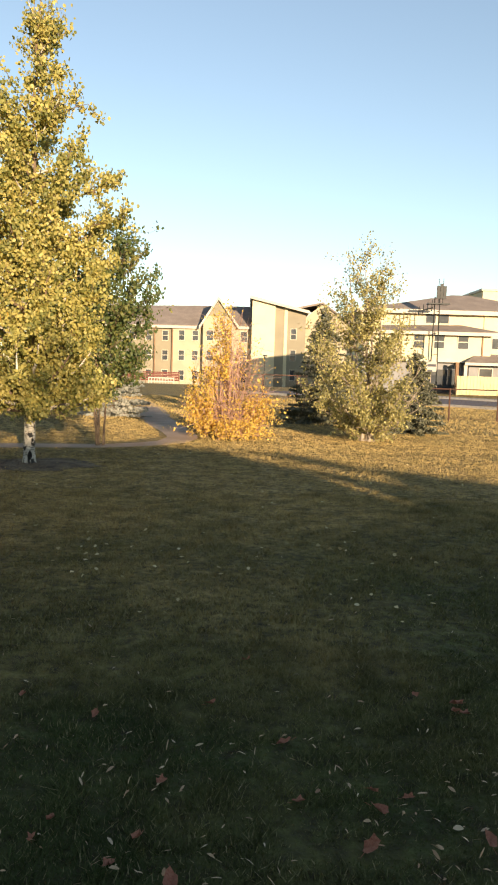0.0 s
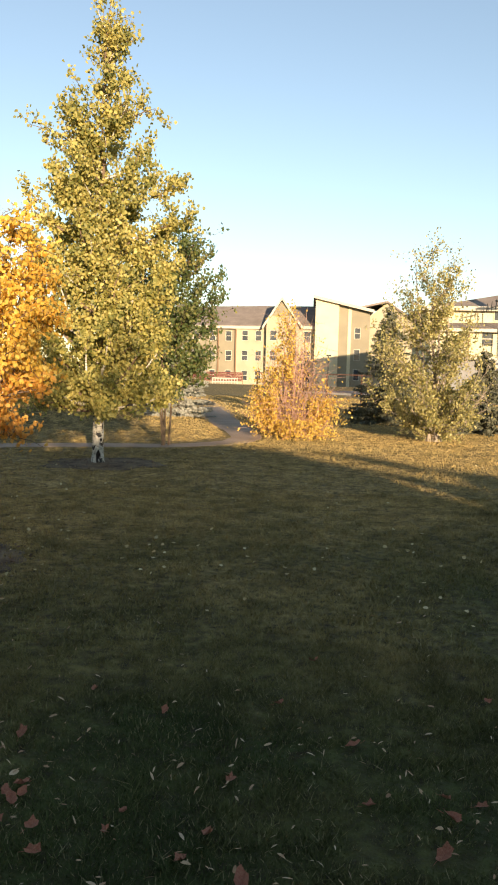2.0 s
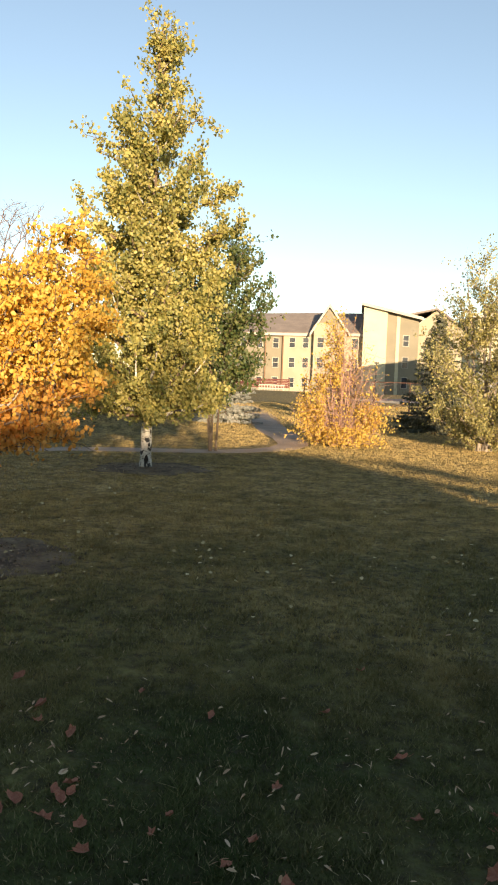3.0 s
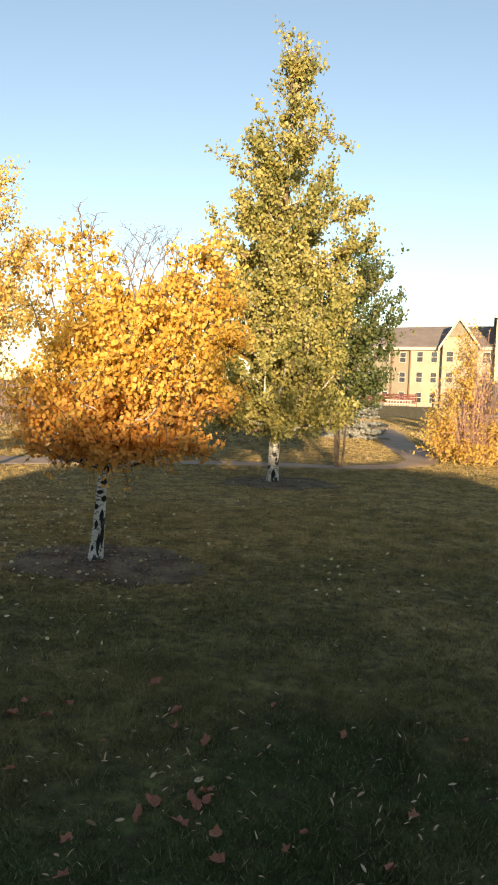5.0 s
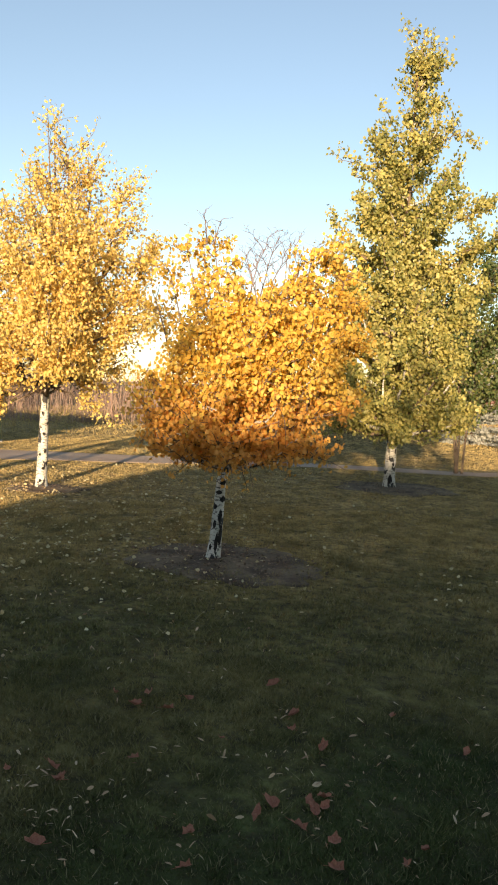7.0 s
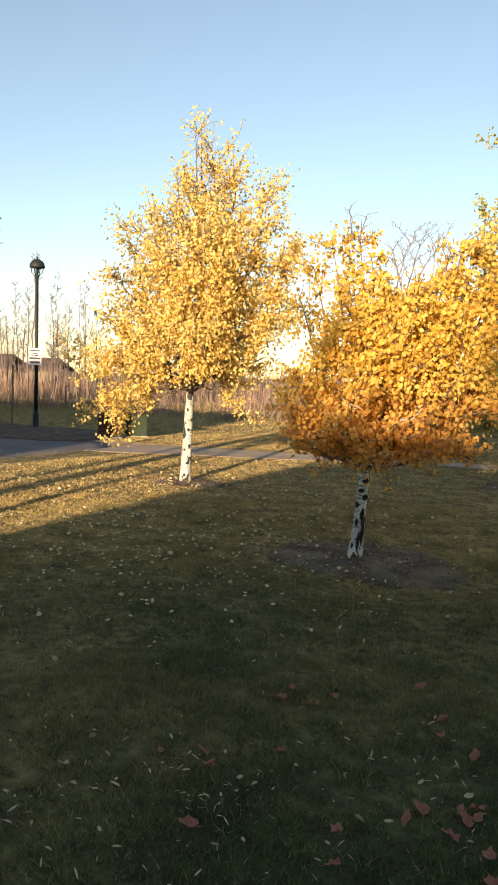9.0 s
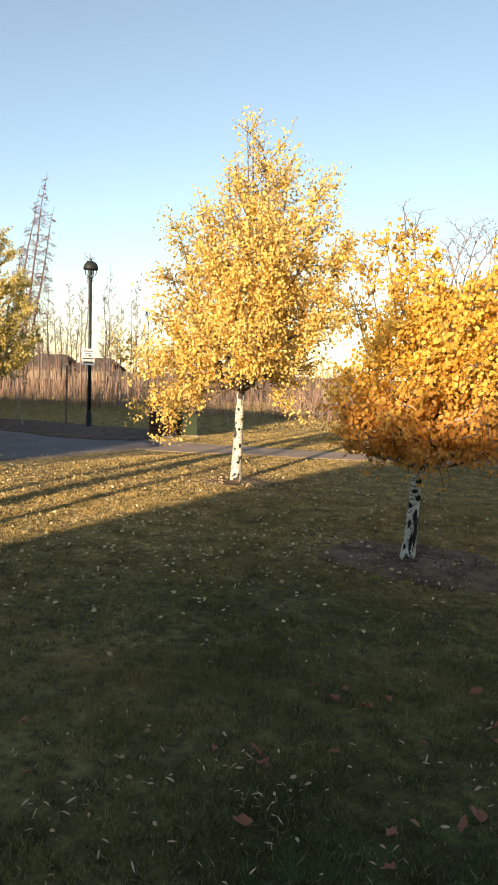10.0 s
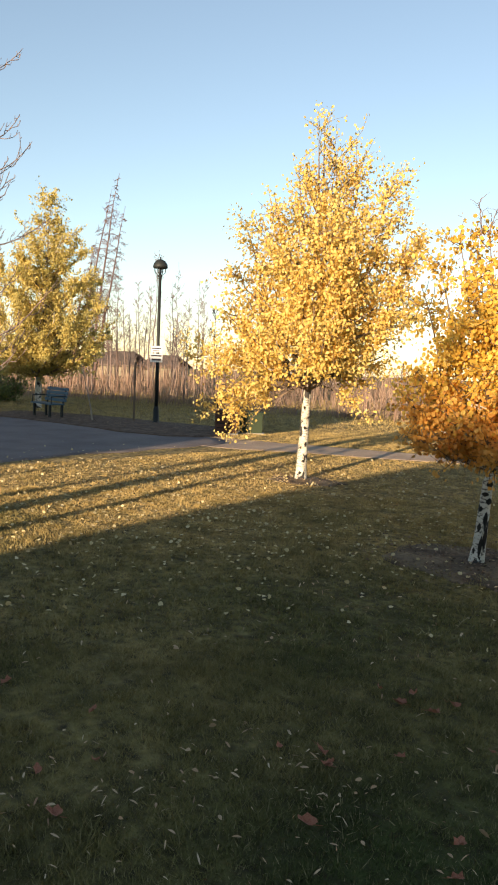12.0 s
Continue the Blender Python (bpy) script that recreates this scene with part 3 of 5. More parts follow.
amber = grow("amber_birch", -7.63, 8.42, 5.1, [(1.5, 0.6), (1.75, 1.1), (2.1, 1.32), (2.6, 1.38), (3.3, 1.34), (3.8, 1.2), (4.2, 0.85), (4.6, 0.4), (5.1, 0.15)], 0.085, 1.5, 115, 62000, 0.043, M_BIRCH, M_LEAF_C,
     "birch with amber leaves and sunlit white trunk", seed=8, axis=(0.2, 0.2), lean=(0.02, 0.02), round_leaf=True, per_twig=30, twig_len=0.34, bare=8, thin_top=0.65, upsweep=0.75, twig_mat=M_BARK, spread=0.055,
     extra=((-1.38, -0.92, 0.85, 0.5), (-0.9, -0.6, 0.62, 0.5), (-1.1, -0.5, 1.0, 0.5), (0.5, 0.85, 1.0, 0.5), (-1.25, -1.1, 2.0, 0.9)) +
     reach((0.70, 0.71), (-1.5, -0.1, 1.6, 0.6), (-1.2, 0.2, 1.4, 0.5), (-0.9, -0.2, 1.2, 0.5), (-0.75, 0.1, 1.0, 0.5), (-1.75, 0, 1.8, 0.6), (0.9, 0.1, 1.5, 0.5), (1.2, 0.2, 1.7, 0.5), (0.1, 0.2, 5.35, 1.5), (0.0, -0.2, 5.1, 1.5), (0.72, 0.2, 4.9, 1.5), (1.2, 0.1, 4.65, 1.5), (-0.25, 0.1, 4.6, 1.5), (-0.6, 0, 4.25, 1.4), (-1.0, 0.2, 3.8, 1.3), (1.1, -0.3, 4.4, 1.4), (0.35, 0.4, 4.9, 1.5), (1.6, 0, 3.6, 1.2), (1.65, 0.3, 2.6, 0.9)),
     shed=lambda x, y, z: z > 1.95 or math.hypot(x, y) > 0.55)


def bare_sprays(tree, right, sprays, seed):
    """Leafless grey boughs that arch out of the crown: (metres right, height, reach right, rise)."""
    rng = np.random.default_rng(seed)
    ax = np.array((right[0], right[1], 0))
    dp = np.array((-right[1], right[0], 0))

    def arch(g, p, out, rise, r0, forks):
        pts = [p]
        for i in range(8):
            k = i / 8
            step = ax * out * (0.4 + 1.1 * k) + np.array((0, 0, rise * (1.45 - 0.9 * k))) + dp * rng.normal() * 0.1 * abs(rise)
            pts.append(pts[-1] + step / 8 + rng.normal(size=3) * 0.006)
        g.tube(pts, [r0 * (1 - 0.09 * i) for i in range(9)], 5)
        if forks:
            for i in (2, 3, 4, 5, 6, 7):
                sg = 1 if i % 2 else -1
                arch(g, pts[i], sg * abs(rise) * rng.uniform(0.2, 0.45), rise * rng.uniform(0.2, 0.42), r0 * 0.55, forks - 1)

    for o, z, out, rise in sprays:
        g = Geo()
        arch(g, ax * o + np.array((0, 0, z)), out, rise, 0.0075, 2 if rise > 0.4 else 1)
        part("bare_bough", g, M_DEAD, tree, "leafless grey bough", True)


bare_sprays(golden, (0.91, 0.41), [(0.32, 2.3, -0.2, 0.42), (0.35, 2.32, 0.12, 0.55), (0.4, 2.3, 0.3, 0.52), (0.5, 2.25, 0.38, 0.5), (0.25, 2.35, 0.2, 0.51), (-0.15, 2.85, -0.06, 0.26), (-0.1, 2.85, 0.06, 0.2)], 91)
scars(golden, -3.38, 6.04, 0.062, (0.075, 0.034), [(0.04, 20, 0.09, 0.09), (0.17, 10, 0.03, 0.2), (0.24, 40, 0.04, 0.22), (0.13, -35, 0.025, 0.06), (0.34, -20, 0.03, 0.08), (0.42, 18, 0.035, 0.12), (0.5, -30, 0.03, 0.05), (0.57, 25, 0.05, 0.06), (0.63, -15, 0.06, 0.04), (0.72, 10, 0.05, 0.07)])
scars(aspen, -3.5, 12.11, 0.10, (0, 0), [(0.14, 5, 0.07, 0.2), (0.03, -50, 0.08, 0.06), (0.03, 45, 0.08, 0.07), (0.4, 30, 0.04, 0.07), (0.85, -10, 0.09, 0.12), (0.62, 50, 0.03, 0.1)])
scars(amber, -7.63, 8.42, 0.085, (0.02, 0.02), [(0.3, 10, 0.04, 0.05), (0.55, 20, 0.035, 0.07), (0.5, -30, 0.03, 0.04), (0.8, 0, 0.035, 0.05), (0.95, 35, 0.03, 0.05), (1.1, -20, 0.03, 0.05), (0.12, -15, 0.04, 0.05)])
grow("yellow_birch", -23.8, 12.55, 7.4, [(1.2, 1.1), (1.7, 2.1), (3.0, 2.35), (4.3, 1.9), (5.5, 1.3), (6.6, 0.7), (7.4, 0.2)], 0.12, 1.2, 110, 64000, 0.078, M_BIRCH, M_LEAF_T,
     "yellow and green birch standing beside the plaza bench", seed=21, axis=(0.15, 0.3), per_twig=30, twig_len=0.5, twig_mat=M_BARK)
grow("green_tree", -2.98, 15.2, 4.8, [(1.3, 0.5), (1.8, 0.95), (2.5, 1.15), (3.4, 1.02), (4.1, 0.7), (4.6, 0.3)], 0.024, 0.9, 50, 15000, 0.07, M_BARK, M_LEAF_D,
     "dark green broadleaf tree on several thin stems", seed=31, axis=(0.3, 0.0), stems=5, per_twig=28)
grow("olive_tree", 2.93, 18.08, 4.9, [(0.2, 0.3), (0.45, 0.9), (0.9, 1.6), (1.9, 1.7), (2.6, 1.35), (3.3, 0.95), (4.1, 0.8), (4.7, 0.35)], 0.05, 0.2, 80, 27000, 0.06, M_GREYWOOD, M_LEAF_R,
     "bushy multi-stemmed tree with olive and yellow leaves", seed=41, axis=(-0.25, 0), stems=5, per_twig=22, thin_top=0.6, twig_mat=M_GREYWOOD, shed=lambda x, y, z: not (x > 0.75 and z > 0.75 and random.random() < 0.85))
grow("orange_shrub", -0.43, 17.7, 2.95, [(0.1, 0.75), (0.5, 1.05), (1.1, 1.0), (1.7, 0.85), (2.3, 0.6), (2.9, 0.25)], 0.022, 0.05, 150, 21000, 0.06, M_TWIG, M_LEAF_O,
     "upright shrub with orange leaves and bare red twigs", "shrub", seed=51, stems=14, per_twig=14, twig_len=0.5, upsweep=1.8, twig_mat=M_TWIG, spread=0.06,
     shed=lambda x, y, z: random.random() < (1.0 if z < 0.5 else 0.95 if -1.05 < x < -0.35 and z < 1.7 else 0.75 if -0.45 < x < 0.0 and z > 1.4 else 0.9 if x > 0.35 and z < 1.0 else 0.1))


grow("shrub", -27.5, 13.0, 1.7, [(0.1, 0.8), (0.6, 1.3), (1.2, 1.0), (1.7, 0.3)], 0.03, 0.05, 26, 5000, 0.09, M_TWIG, M_LEAF_D,
     "dark rounded shrub at the edge of the plaza", "shrub", seed=55, stems=4, per_twig=20)


def bare_tree(name, x, y, height, r, n, label, material, seed, lean=(0, 0), droop=False, spread_r=0.25, low=0.25, twig_r=0.004):
    rng = np.random.default_rng(seed)
    tree = thing(name, x, y, ground_z(x, y) - 0.05, 0, label, "tree", "bare trees")
    pts = [np.array((lean[0] * k, lean[1] * k, height * k)) + rng.normal(size=3) * 0.01 * height * (0 < k < 1) * 0.5 for k in np.linspace(0, 1, 8)]
    part("trunk", Geo().tube(pts, [max(0.008, r * (1 - k * 0.92)) for k in np.linspace(0, 1, 8)], 7), material, tree, smooth=True)
    g = Geo()
    for i in range(n):
        k = rng.uniform(low, 0.98)
        p0 = np.array((lean[0] * k, lean[1] * k, height * k))
        th = rng.uniform(0, 2 * math.pi)
        ln = height * spread_r * (1.05 - k) * rng.uniform(0.5, 1.2) + 0.15
        up = -0.25 if droop else rng.uniform(0.5, 1.2)
        p1 = p0 + np.array((math.cos(th) * ln, math.sin(th) * ln, ln * up))
        pm = (p0 + p1) / 2 + np.array((0, 0, ln * (0.15 if droop else -0.2)))
        g.tube([p0, pm, p1], [max(twig_r * 1.6, r * 0.28 * (1.1 - k)), max(twig_r * 1.3, r * 0.18 * (1.1 - k)), twig_r], 4, False)
        for j in range(5):
            u = rng.uniform(0.3, 1)
            q0 = p0 + (p1 - p0) * u
            q1 = q0 + rng.normal(size=3) * ln * 0.25 + np.array((0, 0, -0.1 if droop else 0.2)) * ln
            g.tube([q0, q1], [twig_r * 1.3, twig_r * 0.7], 3, False)
    tagged(part("branch_growth", g, material, tree), kind="stuff")
    return tree


# tall dead trunks leaning together behind the scrub
for i, (dx, h, ln) in enumerate(((0.0, 12.9, 1.3), (-0.8, 12.0, 1.6), (0.5, 11.0, 1.2), (-1.3, 9.0, 1.4))):
    bare_tree("dead_conifer", -39.2 + dx * 0.7, 23.55 + dx * 0.8, h, 0.11, 110, "tall dead grey conifer with drooping bare twigs", M_TRUNK, 60 + i, (0.75 * ln, 1.2 * ln), True, 0.11, 0.2, 0.009)
# slim bare saplings in the scrub
rs = np.random.default_rng(70)
for i in range(64):
    a = radians(rs.uniform(28, 74) if i % 2 else rs.uniform(48, 68))
    d = rs.uniform(36, 60)
    bare_tree("bare_sapling", -d * math.sin(a), d * math.cos(a), rs.uniform(4.0, 8.5) if a > 0.85 else rs.uniform(2.0, 3.4), rs.uniform(0.04, 0.075), 30, "slim grey bare sapling in dead scrub", M_DEAD, 100 + i, (rs.normal() * 0.2, rs.normal() * 0.2), False, 0.13, 0.3, 0.009)
# bare tree whose boughs reach in beside the yellow birch
def upswept_tree(x, y, height, r, boughs, seed):
    rng = np.random.default_rng(seed)
    tree = thing("bare_tree", x, y, ground_z(x, y) - 0.05, 0, "bare tree with thin grey upswept boughs", "tree", "bare trees")
    part("trunk", Geo().tube([(0.03 * math.sin(k * 5), 0.03 * math.cos(k * 4), height * k) for k in np.linspace(0, 1, 9)], [r * (1 - 0.9 * k) + 0.004 for k in np.linspace(0, 1, 9)], 8), M_DEAD, tree, smooth=True)

    def sweep(g, p, out, rise, n, r0, r1):
        """A bough that leaves sideways and bends upwards along its length."""
        pts = [p]
        for i in range(n):
            k = i / n
            step = out * (1 - 0.45 * k) + np.array((0, 0, rise * (0.35 + 1.1 * k)))
            pts.append(pts[-1] + step / n + rng.normal(size=3) * 0.012)
        g.tube(pts, [r0 + (r1 - r0) * i / n for i in range(n + 1)], 5)
        return pts

    for i in range(boughs):
        k = 0.22 + 0.72 * i / boughs
        th = i * 2.4 + rng.uniform(-0.4, 0.4)
        ln = (2.1 - 1.25 * k) * rng.uniform(0.8, 1.1)
        g = Geo()
        main = sweep(g, np.array((0, 0, height * k)), np.array((math.cos(th), math.sin(th), 0)) * ln, ln * rng.uniform(0.5, 0.8), 8, 0.016 - 0.007 * k, 0.004)
        for j in range(2, 8):
            sd = th + (0.75 if j % 2 else -0.75) + rng.uniform(-0.25, 0.25)
            tl = ln * rng.uniform(0.2, 0.42) * (1.1 - j / 10)
            tw = sweep(g, main[j], np.array((math.cos(sd), math.sin(sd), 0)) * tl, tl * rng.uniform(0.7, 1.2), 5, 0.0065, 0.0032)
            for q in (2, 4):
                sweep(g, tw[q], np.array((math.cos(th), math.sin(th), 0)) * tl * 0.35 * rng.uniform(0.6, 1), tl * 0.35, 3, 0.0042, 0.003)
        part("bough", g, M_DEAD, tree, smooth=True)


upswept_tree(-9.7, 4.1, 5.8, 0.055, 26, 175)


def reeds():
    rng = np.random.default_rng(77)
    n = 12500
    a = np.radians(rng.uniform(20, 82, n))
    d = 27.5 + 24 * rng.random(n) ** 1.6 + 4.5 * np.clip((np.degrees(a) - 44) / 10, 0, 1.6) + rng.normal(size=n) * 0.6
    lump = np.array([noise.noise((p * 9.0, q * 0.25, 0.7)) for p, q in zip(a, d)])
    h = rng.uniform(0.35, 1.1, n) * (1 + 1.4 * lump) + 0.6 * (d > 40)
    tall = rng.random(n) < 0.07
    back = (rng.random(n) < 0.25) & (a > 0.55)
    d = np.where(back, rng.uniform(50, 85, n), d)
    h = np.where(back, rng.uniform(1.2, 2.6, n), h)
    h = np.where(tall, rng.uniform(1.3, 2.9, n) * np.where(a > 0.8, 1.0, 0.7), h * 0.85)
    base = np.stack([-d * np.sin(a), d * np.cos(a), np.full(n, -0.05)], 1)
    th = rng.uniform(0, math.pi, n)
    w = rng.uniform(0.006, 0.022, n) * np.where(back, 2.2, 1.0)
    side = np.stack([np.cos(th) * w, np.sin(th) * w, np.zeros(n)], 1)
    tip = base + np.stack([rng.normal(size=n) * 0.2, rng.normal(size=n) * 0.2, h], 1)
    v = np.stack([base - side, base + side, tip + side * 0.35, tip - side * 0.35], 1).reshape(-1, 3)
    f = (np.arange(n) * 4)[:, None] + np.arange(4)
    tagged(part("reeds", array_mesh("reeds", v, f), M_REED), "dense band of dead brown stems and reeds", "reeds", kind="stuff")


reeds()


def spruce(name, x, y, height, radius, needle, label, seed, tiers=16):
    rng = np.random.default_rng(seed)
    tree = thing(name, x, y, -0.03, 0, label, "tree")
    part("trunk", Geo().tube([(0, 0, 0), (0, 0, height * 0.5), (0, 0, height)], [0.07, 0.045, 0.006], 8), M_BARK, tree, smooth=True)
    wood = Geo()
    centres = []
    for t in range(tiers):
        k = t / tiers
        r = radius * (1 - k) ** 0.85 + 0.05
        for b in range(int(15 - 6 * k)):
            z = height * (0.04 + 0.94 * min(0.99, k + rng.uniform(-0.5, 0.5) / tiers + 0.02))
            th = rng.uniform(0, 2 * math.pi)
            ln = r * rng.uniform(0.75, 1.12)
            p0 = np.array((0, 0, z))
            p1 = np.array((math.cos(th) * ln, math.sin(th) * ln, z - ln * 0.12))
            wood.tube([p0, (p0 + p1) / 2 - np.array((0, 0, ln * 0.06)), p1], [0.012, 0.008, 0.004], 4, False)
            m = int(60 + 190 * ln)
            u = rng.uniform(0.15, 1.05, m)[:, None]
            c = p0 + (p1 - p0) * u - np.array((0, 0, 1)) * (0.24 * ln * np.sin(math.pi * np.clip(u, 0, 1)) * 0.3)
            sidew = np.array((-math.sin(th), math.cos(th), 0)) * rng.normal(size=(m, 1)) * 0.16 * ln * (1.2 - u)
            centres.append(c + sidew + rng.normal(size=(m, 3)) * 0.02)
    tagged(part("branch_growth", wood, M_BARK, tree), kind="stuff")
    part("foliage", leaf_mesh("foliage", np.concatenate(centres), 0.062, rng), needle, tree)
    return tree


spruce("spruce", 2.35, 23.6, 3.75, 1.2, M_NEEDLE, "dark green spruce behind the olive tree", 81, 20)
spruce("spruce", 4.7, 21.0, 2.35, 0.95, M_NEEDLE, "small dark spruce beside the olive tree", 82, 14)
spruce("blue_spruce", -4.3, 24.0, 3.8, 1.15, M_BLUE_NEEDLE, "pale blue spruce with layered boughs", 83, 16)


# ---- lamp, sign, bench, bin ----
def street_lamp(x, y):
    t = thing("street_lamp", x, y, 0, 0, "black park lamp post with domed lantern head", "lamp")
    part("base", Geo().lathe([(0.17, 0), (0.17, 0.02), (0.085, 0.06), (0.075, 0.42), (0.055, 0.5)]), M_BLACK, t, smooth=True)
    part("pole", Geo().lathe([(0.052, 0.48), (0.047, 2.2), (0.04, 4.0), (0.06, 4.02), (0.06, 4.07)], 16), M_BLACK, t, smooth=True)
    for i in range(4):
        a = i * math.pi / 2 + 0.5
        part("lantern_arm", Geo().tube([(0.04 * math.cos(a), 0.04 * math.sin(a), 4.04), (0.15 * math.cos(a), 0.15 * math.sin(a), 4.13), (0.17 * math.cos(a), 0.17 * math.sin(a), 4.27)], [0.014] * 3, 6), M_BLACK, t)
    part("lamp_lens", Geo().lathe([(0.02, 4.08), (0.045, 4.14), (0.05, 4.26)], 12), M_PANE, t, "dark glass lens", True)
    part("dome", Geo().lathe([(0.19, 4.25), (0.2, 4.29), (0.185, 4.36), (0.14, 4.43), (0.07, 4.475), (0.02, 4.49), (0.015, 4.55)], 20), M_BLACK, t, smooth=True)
    return t


street_lamp(-16.68, 12.37)


def notice(x, y, z, turn, w, h, bars, label):
    s = thing("notice_sign", x, y, z, turn, label, "sign")
    part("board", Geo().box(-w / 2, w / 2, -0.012, 0.0, 0, h), M_SIGN, s)
    part("bracket", Geo().box(-0.03, 0.03, 0.0, 0.06, h * 0.3, h * 0.7), M_BLACK, s)
    for b0, b1, x0, x1 in bars:
        part("print_bar", Geo().box(x0 * w, x1 * w, -0.016, -0.012, b0 * h, b1 * h), M_INK, s)


notice(-16.64, 12.29, 1.98, 52, 0.31, 0.17, [(0.52, 0.72, -0.42, 0.42), (0.15, 0.3, -0.3, 0.3)], "white notice strip clamped to lamp post")
notice(-16.64, 12.29, 1.71, 52, 0.34, 0.23, [(0.68, 0.86, -0.42, 0.42), (0.2, 0.42, -0.36, 0.38)], "white notice board with dark print on lamp post")


def bench(x, y, turn):
    t = thing("park_bench", x, y, 0, turn, "teal slatted park bench on dark legs", "bench")
    for i in range(4):
        part("seat_slat", Geo().box(-0.62, 0.62, -0.24 + i * 0.11, -0.15 + i * 0.11, 0.42, 0.455), M_TEAL, t)
    for i in range(4):
        z = 0.50 + i * 0.1
        part("back_slat", Geo().box(-0.62, 0.62, 0.20 + i * 0.025, 0.235 + i * 0.025, z, z + 0.085), M_TEAL, t)
    for sx in (-0.48, 0.48):
        part("leg", Geo().box(sx - 0.03, sx + 0.03, -0.22, -0.16, 0, 0.42), M_BLACK, t)
        part("leg", Geo().box(sx - 0.03, sx + 0.03, 0.14, 0.2, 0, 0.42), M_BLACK, t)
        part("back_support", Geo().tube([(sx, 0.19, 0.40), (sx, 0.31, 0.9)], [0.025, 0.02], 6), M_BLACK, t)
        part("armrest", Geo().tube([(sx * 1.2, -0.2, 0.44), (sx * 1.2, -0.2, 0.64), (sx * 1.2, 0.24, 0.66)], [0.018] * 3, 6), M_BLACK, t)


bench(-19.12, 10.42, -2)


def litter_bin(x, y, turn):
    t = thing("litter_bin", x, y, 0, turn, "brown slatted litter bin with dark hood", "bin")
    part("plinth", Geo().box(-0.3, 0.3, -0.3, 0.3, 0, 0.06), M_CONCRETE, t)
    part("liner", Geo().box(-0.22, 0.22, -0.22, 0.22, 0.06, 0.62), M_BLACK, t)
    for i in range(5):
        part("slat", Geo().box(-0.27, 0.27, -0.27, -0.24, 0.08 + i * 0.115, 0.17 + i * 0.115), M_BRICK, t)
        part("slat", Geo().box(0.24, 0.27, -0.235, 0.27, 0.08 + i * 0.115, 0.17 + i * 0.115), M_BRICK, t)
        part("slat", Geo().box(-0.27, -0.24, -0.235, 0.27, 0.08 + i * 0.115, 0.17 + i * 0.115), M_BRICK, t)
    for sx in (-0.22, 0.22):
        part("post", Geo().box(sx - 0.02, sx + 0.02, -0.02, 0.02, 0.6, 0.82), M_BLACK, t)
    part("hood", Geo().prism([(-0.32, 0.8), (0.32, 0.8), (0.26, 0.88), (0.0, 0.93), (-0.26, 0.88)], -0.3, 0.3), M_BLACK, t)


litter_bin(-13.62, 12.25, 45)
box_ob = thing("utility_box", -13.5, 12.98, 0, 45, "low green metal utility box on the lawn", "utility box")
part("cabinet_body", Geo().box(-0.28, 0.28, -0.2, 0.2, 0.05, 0.52), M_GREENBOX, box_ob)
part("lid", Geo().box(-0.31, 0.31, -0.23, 0.23, 0.52, 0.57), M_GREENBOX, box_ob)
part("footing", Geo().box(-0.32, 0.32, -0.24, 0.24, -0.05, 0.05), M_CONCRETE, box_ob)
stake = thing("tree_stake", -17.35, 12.1, 0, 0, "thin dark wooden stake in the mulch", "stake")
part("stick", Geo().tube([(0, 0, -0.05), (0.01, 0, 1.7)], [0.03, 0.028], 7), M_BARK, stake)
bare_tree("bare_sapling", -17.39, 10.82, 1.5, 0.028, 5, "crooked young pale sapling in mulch", M_GREYWOOD, 180, (-0.25, -0.2))


# ---- fence ----
def chain_fence(x0, y0, x1, y1, bays, h):
    ang = math.degrees(math.atan2(y1 - y0, x1 - x0))
    length = math.dist((x0, y0), (x1, y1))
    t = thing("chain_fence", x0, y0, 0, ang, "rusty steel post and rail mesh fence", "fence")
    for i in range(bays + 1):
        part("post", Geo().tube([(length * i / bays, 0, -0.1), (length * i / bays, 0, h + 0.03)], [0.03, 0.03], 8), M_RUST, t)
    part("top_rail", Geo().tube([(0, 0, h), (length, 0, h)], [0.022, 0.022], 6), M_RUST, t)
    part("bottom_wire", Geo().tube([(0, 0, 0.08), (length, 0, 0.08)], [0.006, 0.006], 4), M_RUST, t)
    mesh_wires = Geo()
    s = 0.16
    for i in range(int(length / s)):
        for sgn in (1, -1):
            a = i * s
            mesh_wires.tube([(a, 0.0, 0.08), (a + sgn * 0.55, 0.0, h)], [0.0022, 0.0022], 3, False)
    part("wire_mesh", mesh_wires, M_RUST, t)


chain_fence(5.6, 27.2, 16.4, 27.6, 6, 1.16)
chain_fence(-2.5, 34.0, 5.4, 34.0, 5, 1.45)


# ---- buildings ----
def window(parent, x, y, z, w, h, split=True):
    """A casement in a wall that faces -y; (x, z) is its middle, y the wall's face."""
    fr = Geo()
    t = 0.08
    fr.box(x - w / 2 - t, x + w / 2 + t, y - 0.05, y + 0.02, z + h / 2, z + h / 2 + t)
    fr.box(x - w / 2 - t, x + w / 2 + t, y - 0.08, y + 0.02, z - h / 2 - t, z - h / 2)
    fr.box(x - w / 2 - t, x - w / 2, y - 0.05, y + 0.02, z - h / 2, z + h / 2)
    fr.box(x + w / 2, x + w / 2 + t, y - 0.05, y + 0.02, z - h / 2, z + h / 2)
    if split:
        fr.box(x - w / 2, x + w / 2, y - 0.04, y + 0.01, z - 0.03, z + 0.05)
    win = part("window", fr, M_TRIM, parent)
    part("pane", Geo().box(x - w / 2, x + w / 2, y - 0.015, y + 0.01, z - h / 2, z + h / 2), M_PANE, win)


